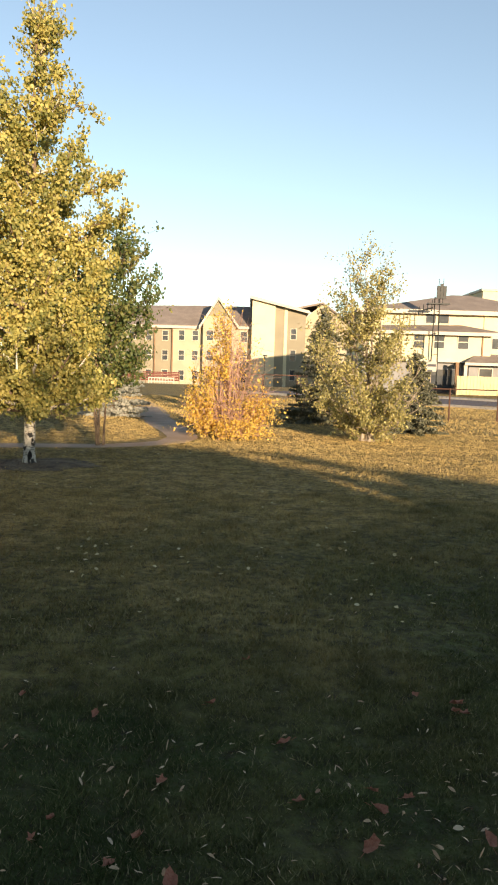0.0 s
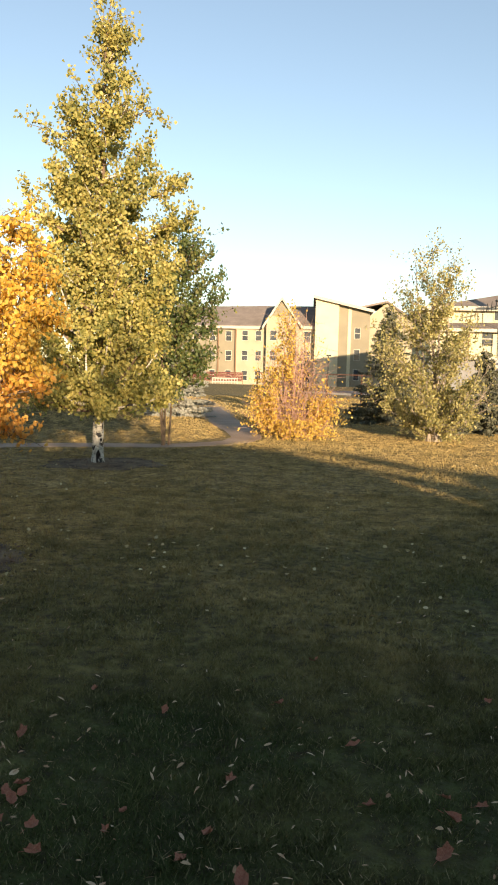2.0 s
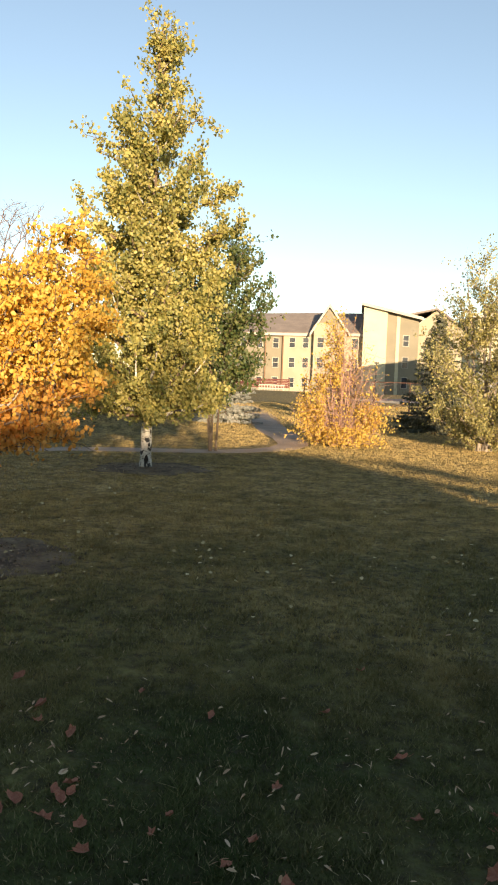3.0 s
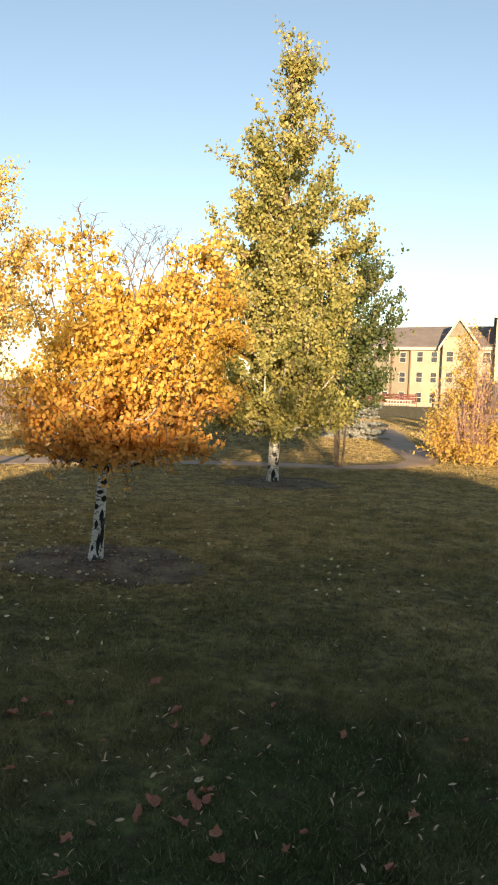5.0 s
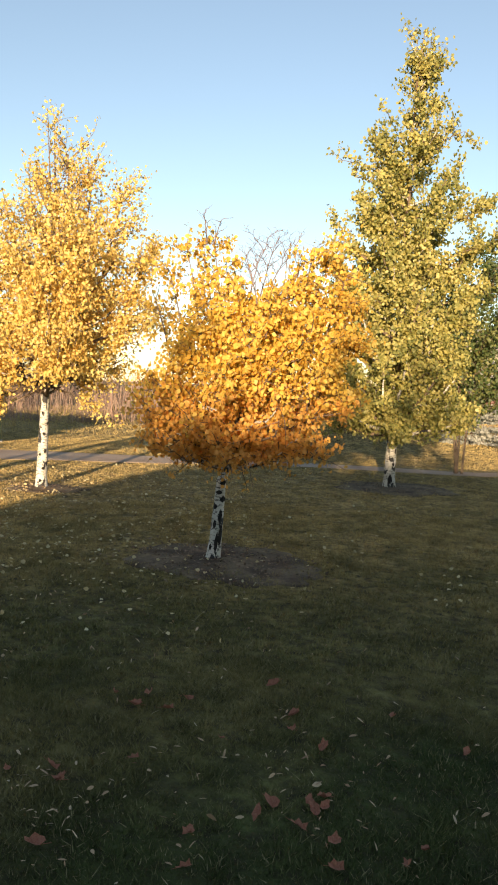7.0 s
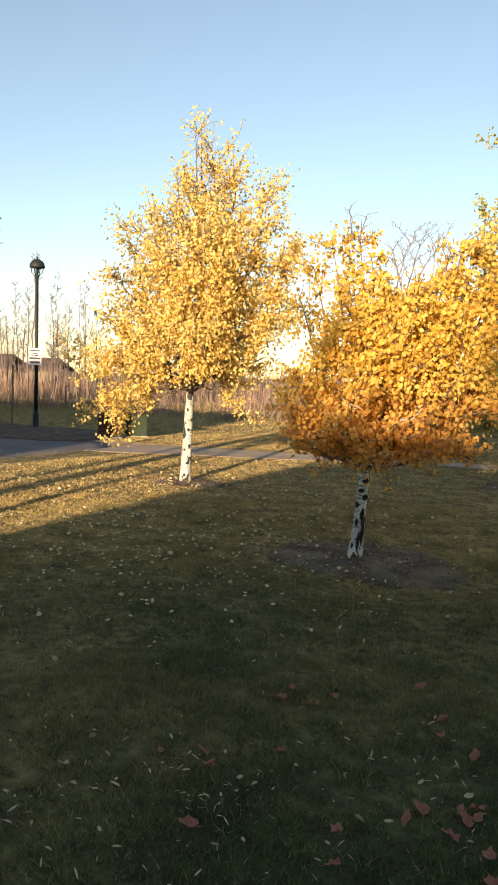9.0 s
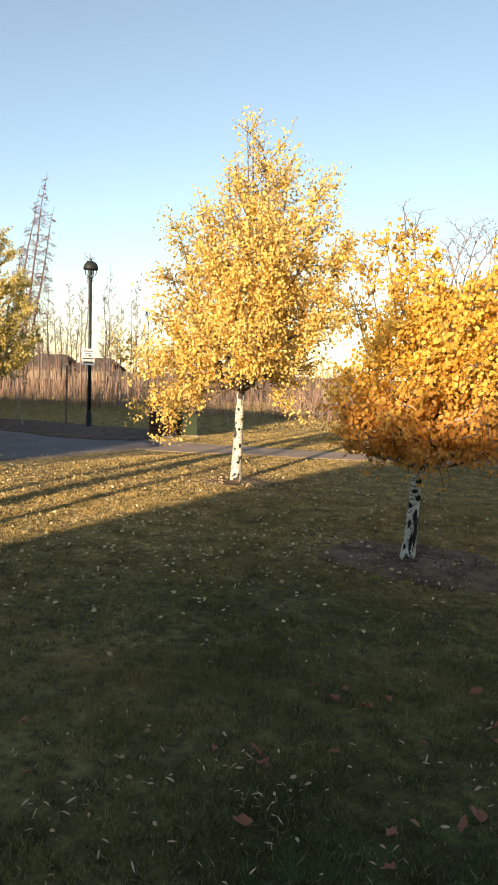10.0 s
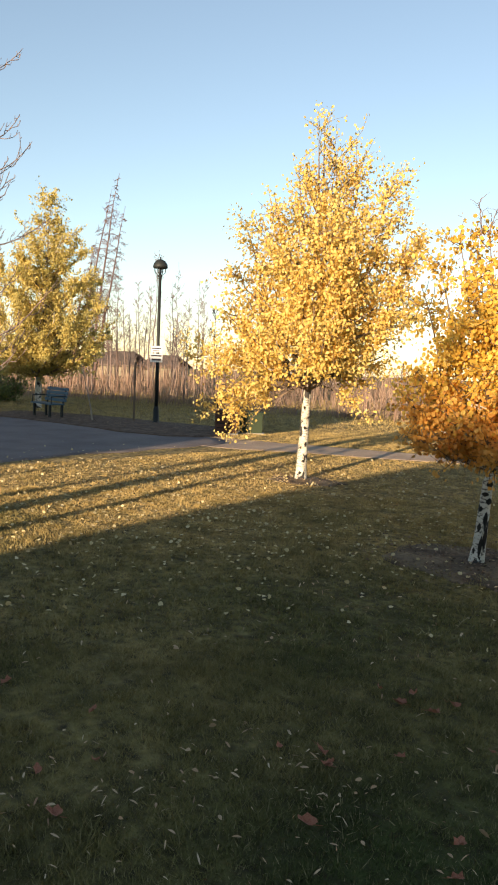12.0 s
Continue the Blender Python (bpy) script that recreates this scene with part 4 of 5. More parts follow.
def apartment_building():
    b = thing("apartment_building", 0, 118, -1.25, 0, "three-storey cream and olive apartment block with grey roof", "building")
    Z = 1.25
    part("wall", Geo().box(-34, -12.2, 0, 14, 0, 8.4 + Z), M_OLIVE, b, "olive siding wing")
    part("wall", Geo().box(-12.2, 0.3, -0.4, 14, 0, 8.6 + Z), M_BEIGE, b, "beige siding wing")
    part("bay", Geo().prism([(-7.3, 0), (-2.2, 0), (-2.2, 8.7 + Z), (-4.9, 12.4 + Z), (-7.3, 8.8 + Z)], -1.8, 3), M_BEIGE, b, "beige gabled bay")
    part("tall_wall", Geo().prism([(0.3, 0), (3.9, 0), (3.9, 11.95 + Z), (0.3, 12.85 + Z)], -2.2, 12), M_CREAM, b, "tall cream end wall")
    part("tall_wall", Geo().prism([(3.9, 0), (8.7, 0), (8.7, 10.9 + Z), (3.9, 11.95 + Z)], -1.7, 12), M_OLIVE, b, "tan end wall")
    part("corner_board", Geo().prism([(5.35, 0), (5.85, 0), (5.85, 11.4 + Z), (5.35, 11.5 + Z)], -1.78, -1.7), M_CREAM, b)
    part("wall", Geo().prism([(8.7, 0), (16, 0), (16, 9.8 + Z), (11.6, 12.6 + Z), (8.7, 10.3 + Z)], 2, 16), M_BEIGE, b)
    part("roof", Geo().sheet([(-34.5, -0.7, 8.3 + Z), (-8.6, -0.7, 8.5 + Z), (-9.6, 7, 12.2 + Z), (-33, 7, 11.6 + Z)], 0.25), M_SHINGLE, b)
    part("roof", Geo().sheet([(-8.6, -0.7, 8.52 + Z), (0.3, -0.7, 8.6 + Z), (0.3, 7, 12.3 + Z), (-9.6, 7, 12.22 + Z)], 0.25), M_SHINGLE, b)
    for (xa, za, xb, zb) in ((-7.9, 8.35, -4.95, 12.95), (-4.95, 12.95, -1.7, 8.45)):
        part("gable_roof", Geo().sheet([(xa, -2.3, za + Z), (xb, -2.3, zb + Z), (xb, 7, zb + Z), (xa, 7, za + Z)], 0.3), M_SHINGLE, b)
        part("barge_board", Geo().prism([(xa, za + Z - 0.55), (xb, zb + Z - 0.55), (xb, zb + Z + 0.02), (xa, za + Z + 0.02)], -2.42, -2.3), M_TRIM, b)
    part("truss", Geo().prism([(-6.4, 10.0 + Z), (-3.4, 10.0 + Z), (-4.9, 12.2 + Z)], -1.95, -1.8), M_OLIVE, b, "olive gable infill")
    part("mono_roof", Geo().sheet([(-0.1, -2.9, 13.2 + Z), (9.2, -2.9, 11.1 + Z), (9.2, 13, 11.1 + Z), (-0.1, 13, 13.2 + Z)], 0.35), M_SHINGLE, b)
    part("fascia", Geo().prism([(-0.1, 12.75 + Z), (9.2, 10.65 + Z), (9.2, 11.1 + Z), (-0.1, 13.2 + Z)], -3.0, -2.9), M_TRIM, b)
    part("eave_board", Geo().box(-34.5, -7.9, -0.85, -0.7, 7.95 + Z, 8.35 + Z), M_TRIM, b)
    part("eave_board", Geo().box(-1.7, 0.3, -0.85, -0.7, 8.1 + Z, 8.5 + Z), M_TRIM, b)
    part("roof", Geo().sheet([(4.5, 1.5, 11.3 + Z), (11.6, 1.5, 12.9 + Z), (11.6, 16.5, 12.9 + Z), (4.5, 16.5, 11.3 + Z)], 0.3), M_SHINGLE, b)
    part("roof", Geo().sheet([(11.6, 1.5, 12.9 + Z), (16.6, 1.5, 9.5 + Z), (16.6, 16.5, 9.5 + Z), (11.6, 16.5, 12.9 + Z)], 0.3), M_SHINGLE, b)
    for x in (-31, -28.3, -25.4, -22.6, -18.6, -16.0, -13.4):
        for z in (6.8, 3.7, 0.6):
            window(b, x, 0, z + Z, 0.85, 1.5)
    for x in (-10.75, -8.6):
        for z in (6.9, 3.75, 0.6):
            window(b, x, -0.4, z + Z, 0.85, 1.5)
    for x in (-6.2, -3.4):
        for z in (6.95, 3.8, 0.6):
            window(b, x, -1.8, z + Z, 0.95, 1.5)
    for z in (6.9, 3.8, 0.6):
        window(b, -0.9, -0.4, z + Z, 1.0, 1.6)
    for z in (7.5, 4.2, 1.1):
        window(b, 6.85, -1.7, z + Z, 0.8, 1.6)
    for x in (-12.2, -15.0):
        part("downpipe", Geo().box(x - 0.09, x + 0.09, -0.55, -0.42, 0, 8.3 + Z), M_TIMBER, b)


apartment_building()


def town_house():
    b = thing("town_house", 14, 72, 0, 0, "large cream house with grey base and brown roofs", "house")
    part("base_wall", Geo().box(-3, 14, 0, 12, 0, 3.1), M_GREYWALL, b, "grey ground floor wall")
    part("mid_wall", Geo().box(-3, 9.2, -0.6, 12, 3.1, 5.75), M_CREAM, b)
    part("upper_wall", Geo().box(-3, 16, 2, 12, 5.7, 7.95), M_CREAM, b)
    part("side_wall", Geo().box(9.2, 16, 1.9, 12, 3.1, 7.95), M_CREAM, b)
    part("ledge", Geo().box(-3, 9.3, -0.75, -0.6, 3.0, 3.2), M_TRIM, b)
    part("lower_roof", Geo().sheet([(-3.6, -1.3, 5.8), (9.9, -1.3, 5.95), (7.0, 2.0, 6.75), (-3.6, 2.0, 6.5)], 0.22), M_SHINGLE, b)
    part("lower_fascia", Geo().box(-3.6, 9.9, -1.4, -1.3, 5.55, 5.85), M_TRIM, b)
    part("main_roof", Geo().sheet([(-3.6, 1.2, 7.95), (16.8, 1.2, 8.15), (9.1, 7, 10.2), (7.2, 7, 10.2)], 0.22), M_SHINGLE, b)
    part("roof_side", Geo().sheet([(16.8, 1.2, 8.15), (16.8, 12.8, 8.15), (9.1, 7, 10.2)], 0.22), M_SHINGLE, b)
    part("roof_side", Geo().sheet([(-3.6, 12.8, 7.95), (-3.6, 1.2, 7.95), (7.2, 7, 10.2)], 0.22), M_SHINGLE, b)
    part("main_fascia", Geo().box(-3.6, 16.8, 1.08, 1.2, 7.7, 8.1), M_TRIM, b)
    part("porch_roof", Geo().sheet([(6.2, -2.6, 3.0), (16, -2.6, 3.0), (16, 0, 3.9), (8.0, 0, 3.9)], 0.18), M_SHINGLE, b)
    part("porch_fascia", Geo().box(6.2, 16, -2.7, -2.6, 2.75, 3.0), M_TRIM, b)
    part("porch_wall", Geo().box(6.9, 16, -1.6, 0, 0, 2.8), M_GREYWALL, b)
    for x in (2.25, 4.2, 6.5):
        window(b, x, -0.6, 4.95, 0.95, 1.25)
    for x in (3.9, 5.2):
        window(b, x, 2, 7.3, 0.95, 0.85, False)
    window(b, 8.5, -1.6, 2.0, 1.2, 0.9, False)
    for x in (10.4, 12.2):
        window(b, x, 1.9, 5.0, 0.6, 1.0, False)
    part("garage_door", Geo().box(3.4, 6.0, -0.04, 0.0, 0.05, 2.3), M_PANE, b)
    part("pillar", Geo().box(6.2, 6.5, -2.5, -2.2, 0, 2.8), M_TRIM, b)
    part("pillar", Geo().box(5.55, 5.85, -2.0, -1.7, 0, 3.0), M_TIMBER, b)
    part("downpipe", Geo().box(0.5, 0.62, -0.7, -0.6, 3.2, 5.6), M_TIMBER, b)
    part("downpipe", Geo().box(8.3, 8.42, -0.7, -0.6, 3.2, 5.6), M_TIMBER, b)


town_house()
far_house = thing("town_house", 35, 100, 0.6, 0, "pale flat-topped block behind the brown roof", "house")
part("wall", Geo().box(-4, 6, 0, 12, 0, 12.6), M_CREAM, far_house)
part("parapet", Geo().box(-4.2, 6.2, -0.2, 12.2, 12.6, 12.9), M_TRIM, far_house)

screen = thing("board_fence", 18.6, 66, 0, 0, "sunlit pale board fence before the house", "fence")
for i in range(28):
    part("board", Geo().box(i * 0.3, i * 0.3 + 0.27, -0.02, 0.0, 0.05, 1.72), M_BOARD, screen)
part("rail", Geo().box(0, 8.4, 0.0, 0.06, 1.3, 1.4), M_BOARD, screen)
part("rail", Geo().box(0, 8.4, 0.0, 0.06, 0.4, 0.5), M_BOARD, screen)
for i in range(5):
    part("post", Geo().box(i * 2.05 - 0.02, i * 2.05 + 0.1, 0.06, 0.16, 0, 1.75), M_BOARD, screen)


def mast(x, y):
    t = thing("antenna_mast", x, y, 0, 0, "slim twin-legged steel antenna mast with panels", "mast")
    for dx in (-0.32, 0.32):
        part("leg", Geo().tube([(dx, 0, 0), (dx * 0.7, 0, 9.0)], [0.07, 0.05], 8), M_BLACK, t)
    for i in range(4):
        z = 1.6 + i * 2.0
        part("rung", Geo().tube([(-0.28, 0, z), (0.28, 0, z + 0.1)], [0.025, 0.025], 5), M_BLACK, t)
    part("platform", Geo().box(-0.9, 1.1, -0.4, 0.4, 8.3, 8.42), M_BLACK, t)
    for i, (dx, z0, z1) in enumerate(((0.0, 8.8, 10.0), (0.3, 8.85, 10.2), (0.6, 8.8, 10.0))):
        part("antenna_panel", Geo().box(dx - 0.14, dx + 0.14, -0.35, -0.2, z0, z1), M_BLACK, t)
    for dx in (0.1, 0.5):
        part("whip", Geo().tube([(dx, 0, 8.4), (dx, 0, 10.7)], [0.03, 0.02], 5), M_BLACK, t)
    part("side_arm", Geo().tube([(-0.35, 0, 8.0), (-1.8, 0, 7.6)], [0.06, 0.04], 6), M_BLACK, t)
    for i in range(4):
        part("antenna_rod", Geo().tube([(-1.7 + i * 0.4, 0, 7.3 + i * 0.13), (-1.65 + i * 0.4, 0, 8.1 + i * 0.22)], [0.06, 0.03], 5), M_BLACK, t)


mast(17.45, 70.0)

# street clutter between the trees
barrier = thing("red_barrier_fence", -14.5, 84, -0.5, 0, "red mesh construction fence on posts", "fence")
for i in range(8):
    part("post", Geo().tube([(i * 0.95, 0, 0), (i * 0.95, 0, 1.75)], [0.04, 0.04], 6), M_TIMBER, barrier)
for i in range(6):
    part("red_strip", Geo().box(0, 6.65, -0.02, 0.02, 0.7 + i * 0.175, 0.83 + i * 0.175), M_RED, barrier)
panel = thing("white_site_panel", -10.8, 80, -0.35, 0, "low white temporary panel fence", "fence")
for i in range(10):
    part("bar", Geo().box(i * 0.3, i * 0.3 + 0.07, 0, 0.06, 0, 0.95), M_TRIM, panel)
for z in (0.1, 0.48, 0.85):
    part("rail", Geo().box(0, 2.8, 0.06, 0.1, z, z + 0.12), M_TRIM, panel)
for cx in (4.3, 5.0):
    cone = thing("traffic_cone", cx * 1.35, 58, 0.02, 0, "orange red traffic cone on the sidewalk", "traffic cone", "traffic cones")
    part("cone_base", Geo().box(-0.2, 0.2, -0.2, 0.2, 0, 0.05), M_RED, cone)
    part("cone_body", Geo().lathe([(0.15, 0.05), (0.03, 0.75), (0.025, 0.78)], 12), M_RED, cone, smooth=True)
white_sign = thing("street_board", 14.85, 60.5, 0, 0, "white street sign board with dark print", "sign")
part("post", Geo().tube([(0, 0, 0), (0, 0, 2.9)], [0.04, 0.04], 6), M_GREYWOOD, white_sign)
part("board", Geo().box(-0.4, 0.45, -0.05, -0.02, 2.0, 2.8), M_CONCRETE, white_sign)
part("print_bar", Geo().box(-0.3, 0.4, -0.055, -0.05, 2.4, 2.6), M_INK, white_sign)
part("print_bar", Geo().box(-0.3, 0.1, -0.055, -0.05, 2.0, 2.15), M_INK, white_sign)
pole = thing("street_pole", 0.95, 45, 0, 0, "thin dark street pole beside the fence", "pole")
part("shaft", Geo().tube([(0, 0, 0), (0, 0, 2.55)], [0.035, 0.03], 8), M_BLACK, pole)
part("pole_head", Geo().box(-0.13, 0.16, -0.05, 0.05, 2.5, 2.58), M_BLACK, pole)

# far roofs beyond the scrub
for hx, hy, w, ridge in ((-93, 60.6, 6.5, 4.6), (-89.5, 66.5, 5.5, 4.3), (-97, 55.5, 6, 4.4)):
    fh = thing("far_house", hx, hy, -0.9, 40, "distant low house with dark roof", "house")
    part("wall", Geo().box(-w / 2, w / 2, 0, 9, 0, 2.6), M_OLIVE, fh)
    part("roof", Geo().sheet([(-w / 2 - 0.6, -0.8, 2.5), (w / 2 + 0.6, -0.8, 2.5), (w / 3, 4.5, ridge), (-w / 3, 4.5, ridge)], 0.2), M_DARKROOF, fh)
    part("roof", Geo().sheet([(w / 2 + 0.6, 9.8, 2.5), (-w / 2 - 0.6, 9.8, 2.5), (-w / 3, 4.5, ridge), (w / 3, 4.5, ridge)], 0.2), M_DARKROOF, fh)


# ---- unseen houses, trees and added blockers behind the walker, whose shade lies over the lawn ----
def across(u, s):
    """A place by u across and s along the way the sunlight runs."""
    d = Vector((-math.sin(AZ), -math.cos(AZ)))
    e = Vector((d.y, -d.x))
    return e * u + d * s


BACK = math.degrees(math.atan2(-(-math.sin(AZ)), -math.cos(AZ)))
for nm, outline, lab in (
        ("house_behind", [(-4.95, 0), (4.85, 0), (4.85, 3.66), (4.42, 3.83), (4.2, 4.04), (3.06, 4.18), (1.3, 4.15), (0.5, 4.08), (-1.9, 4.0), (-2.8, 3.95), (-3.35, 3.93), (-4.07, 3.37), (-4.27, 3.16), (-4.49, 2.94), (-4.68, 2.67), (-4.95, 2.3)], "unseen low house with sloping roof, shading the lawn"),
        # Added blockers with narrow slits between them, so thin sun streaks reach the lawn
        ("shed_blocker", [(5.0, 0), (11.0, 0), (11.0, 2.5), (7.37, 3.31), (6.53, 3.53), (6.1, 3.6), (5.75, 3.32), (5.06, 3.6), (5.0, 3.62)], "added unseen shed shape that shades the lawn"),
        ("slit_base", [(4.85, 0), (5.0, 0), (5.0, 3.19), (4.85, 3.19)], "added unseen block below a slit of sunlight"),
        ("slit_bar", [(4.85, 3.45), (5.0, 3.45), (5.0, 3.62), (4.85, 3.66)], "added unseen block above a slit of sunlight"),
        ("slit_bar", [(4.42, 3.99), (5.06, 3.8), (5.7, 3.5), (6.1, 3.6), (5.48, 3.89), (4.85, 3.96), (4.2, 4.04)], "added unseen slanting bar that bounds a sun streak"),
        ("house_behind", [(-45, 0), (-8.55, 0), (-8.55, 5.8), (-11, 6.2), (-45, 6.2)], "unseen two-storey beige house, shading the lawn")):
    hb = tagged(new(nm), lab, "house")
    o = across(0, -14)
    hb.matrix_basis = pose(o.x, o.y, 0, 0, 0, math.degrees(math.atan2(across(1, 0).y, across(1, 0).x)))
    part("wall", Geo().prism(outline, -0.15 if nm == "slit_bar" else -9, 0), M_BEIGE, hb)
# Unseen trunks placed to cast shadow stripes over the lawn
for i, (u, s, r) in enumerate(((-5.35, -0.5, 0.09), (-6.05, -1.5, 0.2), (-6.6, -0.8, 0.1), (13.5, -6, 0.2), (17.0, -8, 0.22), (12.0, -5, 0.12))):
    p = across(u, s)
    bare_tree("bare_tree", p.x, p.y, 7.5, r, 22, "unseen bare tree that stripes the lawn with shadow", M_BARK, 200 + i, (0.1, 0.1), False, 0.3, 0.5)


# Unseen crowns added to soften the shade on golden birch and aspen
for u, s, sd in ((-1.75, -9.0, 91), (0.15, -10.0, 92), (2.2, -12.0, 93), (1.05, -7.0, 94)):
    p = across(u, s)
    grow("dapple_tree", p.x, p.y, 4.9, [(2.9, 0.7), (3.2, 1.2), (3.7, 1.15), (4.2, 0.6), (4.8, 0.2)], 0.07, 2.6, 16, 2600, 0.07, M_BARK, M_LEAF_D, "unseen leafy tree added to dapple the sunlight", seed=sd, per_twig=14)


# ---- grass and fallen leaves ----
def scatter(n, r0, r1, rng, a0=-26, a1=74, power=1.0):
    """Places on the lawn in a fan round the walker."""
    a = np.radians(rng.uniform(a0, a1, n))
    d = np.sqrt(rng.uniform(r0 ** 2, r1 ** 2, n)) if power == 1 else r0 + (r1 - r0) * rng.random(n) ** power
    return np.stack([-d * np.sin(a), d * np.cos(a)], 1)


def off_paving(p):
    x, y = p[:, 0], p[:, 1]
    line = np.array([(-11.2, 11.2), (-9.0, 12.5), (-5.7, 14.2), (-2.6, 15.35), (-1.5, 17.2), (-2.6, 22.3), (-4.1, 30.0)])
    d = np.full(len(p), 9.0)
    for a, b in zip(line[:-1], line[1:]):
        k = np.clip(((p - a) @ (b - a)) / ((b - a) @ (b - a)), 0, 1)
        d = np.minimum(d, np.linalg.norm(p - a - k[:, None] * (b - a), axis=1))
    return (d > 0.44 + 0.3 * (x < -8)) & ~((x < -10.8) & (y < 11.2))


def grass(n, r0, r1, h, w, seed):
    rng = np.random.default_rng(seed)
    p = scatter(n, r0, r1, rng)
    keep = off_paving(p)
    for bx, by, br in ((-3.38, 6.04, 0.6), (-3.5, 12.11, 0.75), (-7.63, 8.42, 0.45)):
        keep &= (np.hypot(p[:, 0] - bx, p[:, 1] - by) > br * rng.uniform(0.0, 1.1, n))
    p = p[keep]
    n = len(p)
    z = np.array([ground_z(a, b) for a, b in p]) - 0.01
    tuft = np.array([noise.noise((a * 7.0, b * 7.0, 5.0)) + 0.6 * noise.noise((a * 1.3, b * 1.3, 2.0)) for a, b in p])
    base = np.column_stack([p, z])
    th = rng.uniform(0, math.pi, n)
    ww = w * rng.uniform(0.6, 1.4, n)
    side = np.stack([np.cos(th) * ww, np.sin(th) * ww, np.zeros(n)], 1)
    hh = h * rng.uniform(0.5, 1.4, n) * np.clip(1 + 0.7 * tuft, 0.5, 1.8)
    tip = base + np.stack([rng.normal(size=n) * hh * 0.6, rng.normal(size=n) * hh * 0.6, hh], 1)
    v = np.stack([base - side, base + side, tip], 1).reshape(-1, 3)
    return array_mesh("grass", v, np.arange(n * 3).reshape(-1, 3))


for i, (n, r0, r1, h, w) in enumerate(((300000, 1.4, 4.5, 0.027, 0.0032), (340000, 4.5, 10, 0.028, 0.006), (400000, 10, 22, 0.030, 0.007), (230000, 22, 44, 0.05, 0.015))):
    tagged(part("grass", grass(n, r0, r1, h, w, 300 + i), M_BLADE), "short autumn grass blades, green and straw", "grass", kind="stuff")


def wood_chips():
    rng = np.random.default_rng(315)
    rings = [rng.normal(size=(n, 2)) * r * (1, 0.8) + (x, y) for x, y, r, n in ((-3.38, 6.04, 0.42, 800), (-3.5, 12.11, 0.5, 500), (-7.63, 8.42, 0.35, 400))]
    rings.append(np.stack([rng.uniform(-21, -13.8, 1500), np.zeros(1500)], 1))
    rings[-1][:, 1] = 11.4 + (rings[-1][:, 0] + 14) * 0.12 + rng.uniform(-1.0, 1.4, 1500)
    p = np.concatenate(rings)
    z = np.array([ground_z(a, b) for a, b in p]) + rng.uniform(0.02, 0.05, len(p)) + 0.065 * (p[:, 0] < -13)
    tagged(part("wood_chips", leaf_mesh("wood_chips", np.column_stack([p, z]), 0.03, rng, False, True), M_CHIP), "loose brown wood chips around tree trunks", "mulch", kind="stuff")


wood_chips()


def curl_mesh(name, p, size, rng):
    """Dry leaves rolled into narrow curls, one arched strip each."""
    n = len(p)
    yaw = rng.uniform(0, 2 * math.pi, n)
    ax = np.stack([np.cos(yaw), np.sin(yaw), rng.normal(size=n) * 0.35], 1)
    sd = np.stack([-np.sin(yaw), np.cos(yaw), rng.normal(size=n) * 0.8], 1)
    up = np.array((0, 0, 1.0))
    s = (size * rng.uniform(0.5, 1.3, n))[:, None]
    wide = rng.uniform(0.12, 0.3, n)[:, None]
    bend = rng.uniform(0.05, 0.5, n)[:, None]
    rows = []
    for k, w in ((-0.5, 0.25), (-0.17, 1.0), (0.2, 0.9), (0.5, 0.1)):
        mid = p + s * (ax * k + up * bend * (0.25 - k * k))
        rows += [mid - s * sd * wide * w * 0.5, mid + s * sd * wide * w * 0.5]
    v = np.stack(rows, 1).reshape(-1, 3)
    base = (np.arange(n) * 8)[:, None]
    f = np.concatenate([base + np.array(q) for q in ((0, 2, 3, 1), (2, 4, 5, 3), (4, 6, 7, 5))])
    return array_mesh(name, v, f)


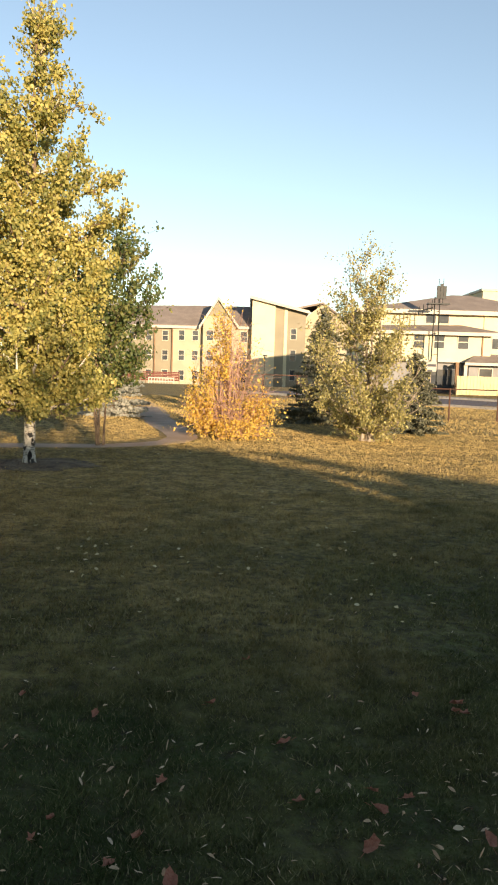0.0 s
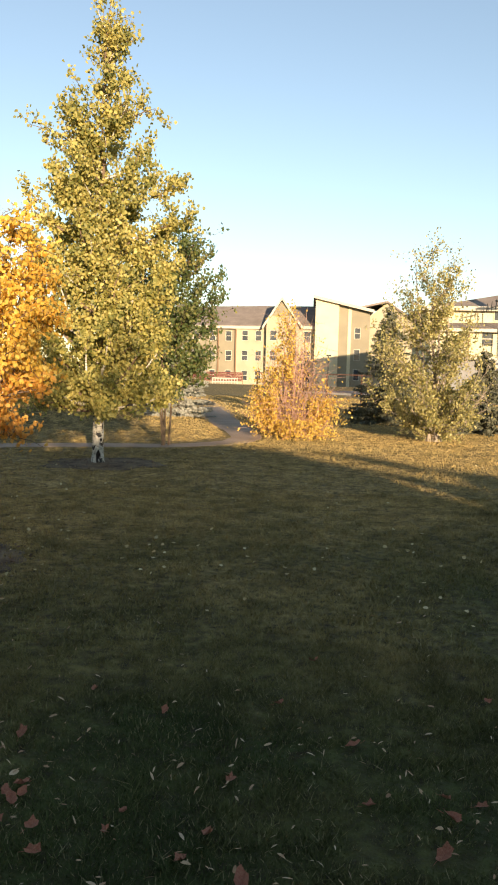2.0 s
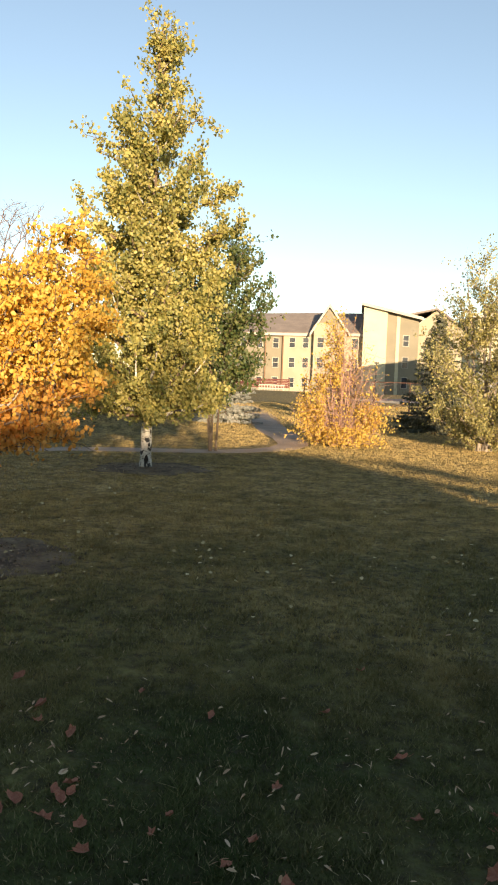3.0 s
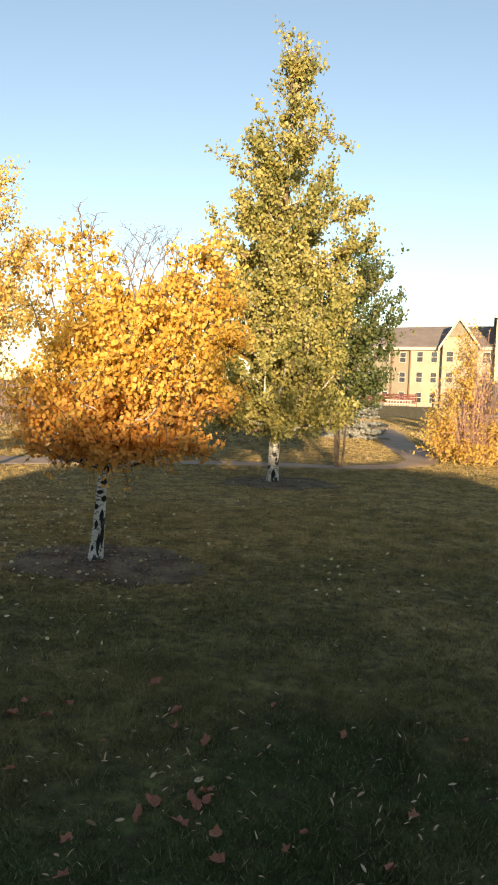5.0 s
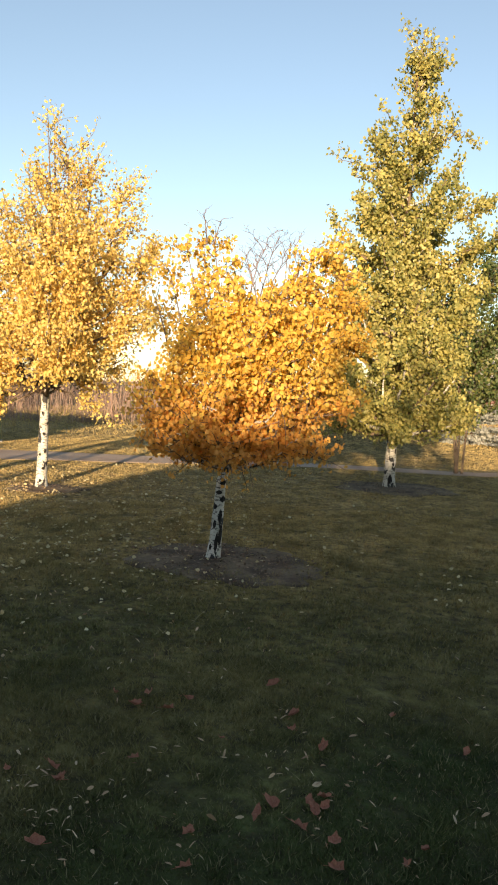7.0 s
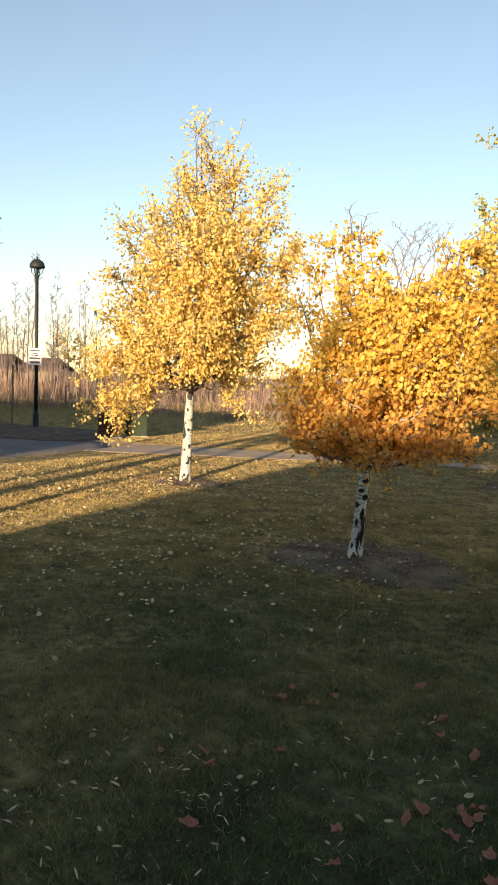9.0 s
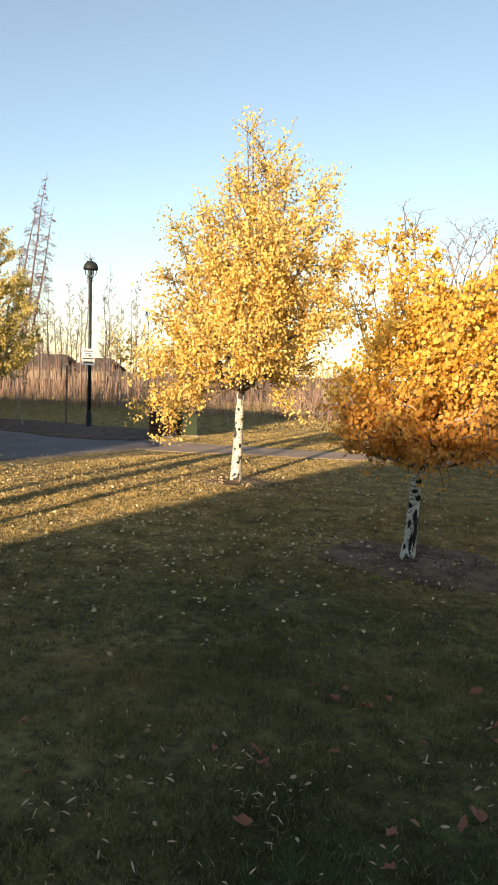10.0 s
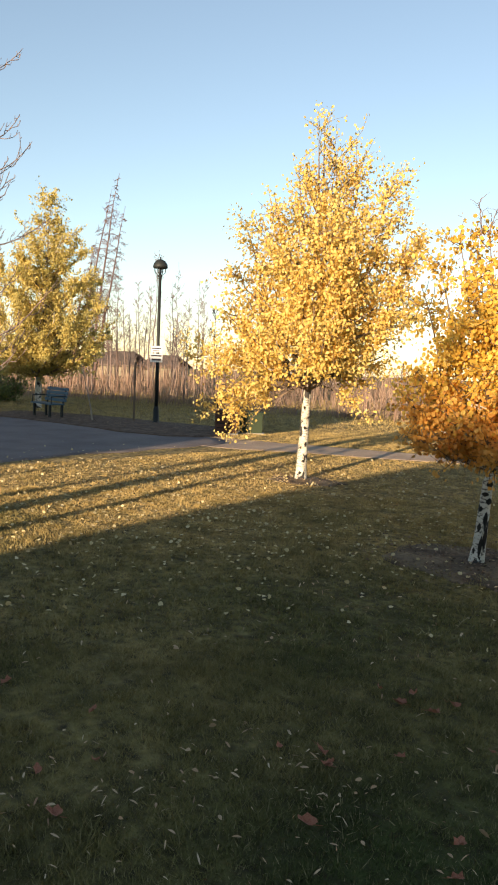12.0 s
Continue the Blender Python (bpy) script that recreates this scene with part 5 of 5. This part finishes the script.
def pale_leaves():
    rng = np.random.default_rng(320)
    groups = [scatter(270, 1.6, 7, rng), scatter(250, 4, 15, rng), scatter(1050, 4.2, 13, rng, 24), scatter(420, 1.6, 3.4, rng)]
    for cx, cy, sd, n in ((-7.2, 8.0, 1.6, 330), (-5.6, 5.2, 1.3, 520), (-3.4, 6.0, 1.2, 60), (-9.5, 7.0, 1.6, 240), (-1.9, 2.4, 0.3, 45), (0.9, 2.6, 0.3, 45), (-0.5, 2.15, 0.25, 35), (-2.3, 1.9, 0.25, 40), (-1.3, 3.1, 0.3, 35), (0.9, 3.2, 0.6, 60), (-1.2, 2.8, 0.35, 30)):
        groups.append(rng.normal(size=(n, 2)) * sd + (cx, cy))
    p = np.concatenate(groups)
    p = p[np.hypot(p[:, 0], p[:, 1]) > 1.4]
    z = np.array([ground_z(a, b) for a, b in p]) + rng.uniform(0.024, 0.042, len(p))
    q = np.column_stack([p, z])
    pick = np.hypot(p[:, 0], p[:, 1]) < rng.uniform(4.6, 6.4, len(p))
    tagged(part("fallen_leaves", curl_mesh("fallen_leaves", q[pick], 0.031, rng), M_TAN_LEAF), "curled pale dry leaves scattered on grass", "leaves", kind="stuff")
    tagged(part("fallen_leaves", leaf_mesh("fallen_leaves", q[~pick], 0.036, rng, True, True), M_FALLEN), "scattered pale yellow fallen leaves on grass", "leaves", kind="stuff")


pale_leaves()


def curled_leaf(seed):
    rng = np.random.default_rng(seed)
    g = Geo()
    rim = []
    for i in range(11):
        a = 2 * math.pi * i / 11
        r = 0.5 * (1 + 0.22 * (i % 2) + rng.uniform(-0.1, 0.1)) * (1.25 if i == 0 else 1)
        x, y = math.cos(a) * r, math.sin(a) * r * 0.75
        rim.append((x, y * 0.8, 1.5 * y * y + 0.5 * x * x + 0.25 * x * y + rng.uniform(-0.1, 0.14)))
    g.v = [(0, 0, 0)] + rim
    g.f = [(0, 1 + i, 1 + (i + 1) % 11) for i in range(11)]
    g.tube([(0.5, 0, 0.05), (0.95, 0.1, 0.12)], [0.02, 0.012], 4)
    return g.mesh("leaf")


LEAVES = [curled_leaf(330 + i) for i in range(4)]
rng_l = np.random.default_rng(340)
spots = [tuple(p) for p in scatter(38, 1.75, 4.2, rng_l)] + [(0.2, 3.3), (-1.1, 2.8), (-0.88, 2.5), (-1.39, 3.3), (-2.62, 1.74)]
for hx, hy, hn in ((-1.25, 2.75, 6), (0.55, 2.9, 5), (-1.9, 2.35, 4), (0.95, 3.6, 4), (-0.3, 2.3, 4), (-2.3, 3.2, 3)):
    spots += [(hx + rng_l.normal() * 0.14, hy + rng_l.normal() * 0.14) for _ in range(hn)]
for i, (x, y) in enumerate(spots):
    lf = part("fallen_leaf", LEAVES[i % 4], M_RED_LEAF)
    s = rng_l.uniform(0.04, 0.068)
    lf.matrix_basis = pose(x, y, ground_z(x, y) + 0.022, rng_l.uniform(-25, 25), rng_l.uniform(-25, 25), rng_l.uniform(0, 360)) @ Matrix.Diagonal((s, s, s, 1))
    tagged(lf, "curled red brown fallen leaf on grass", "leaf", "red fallen leaves")
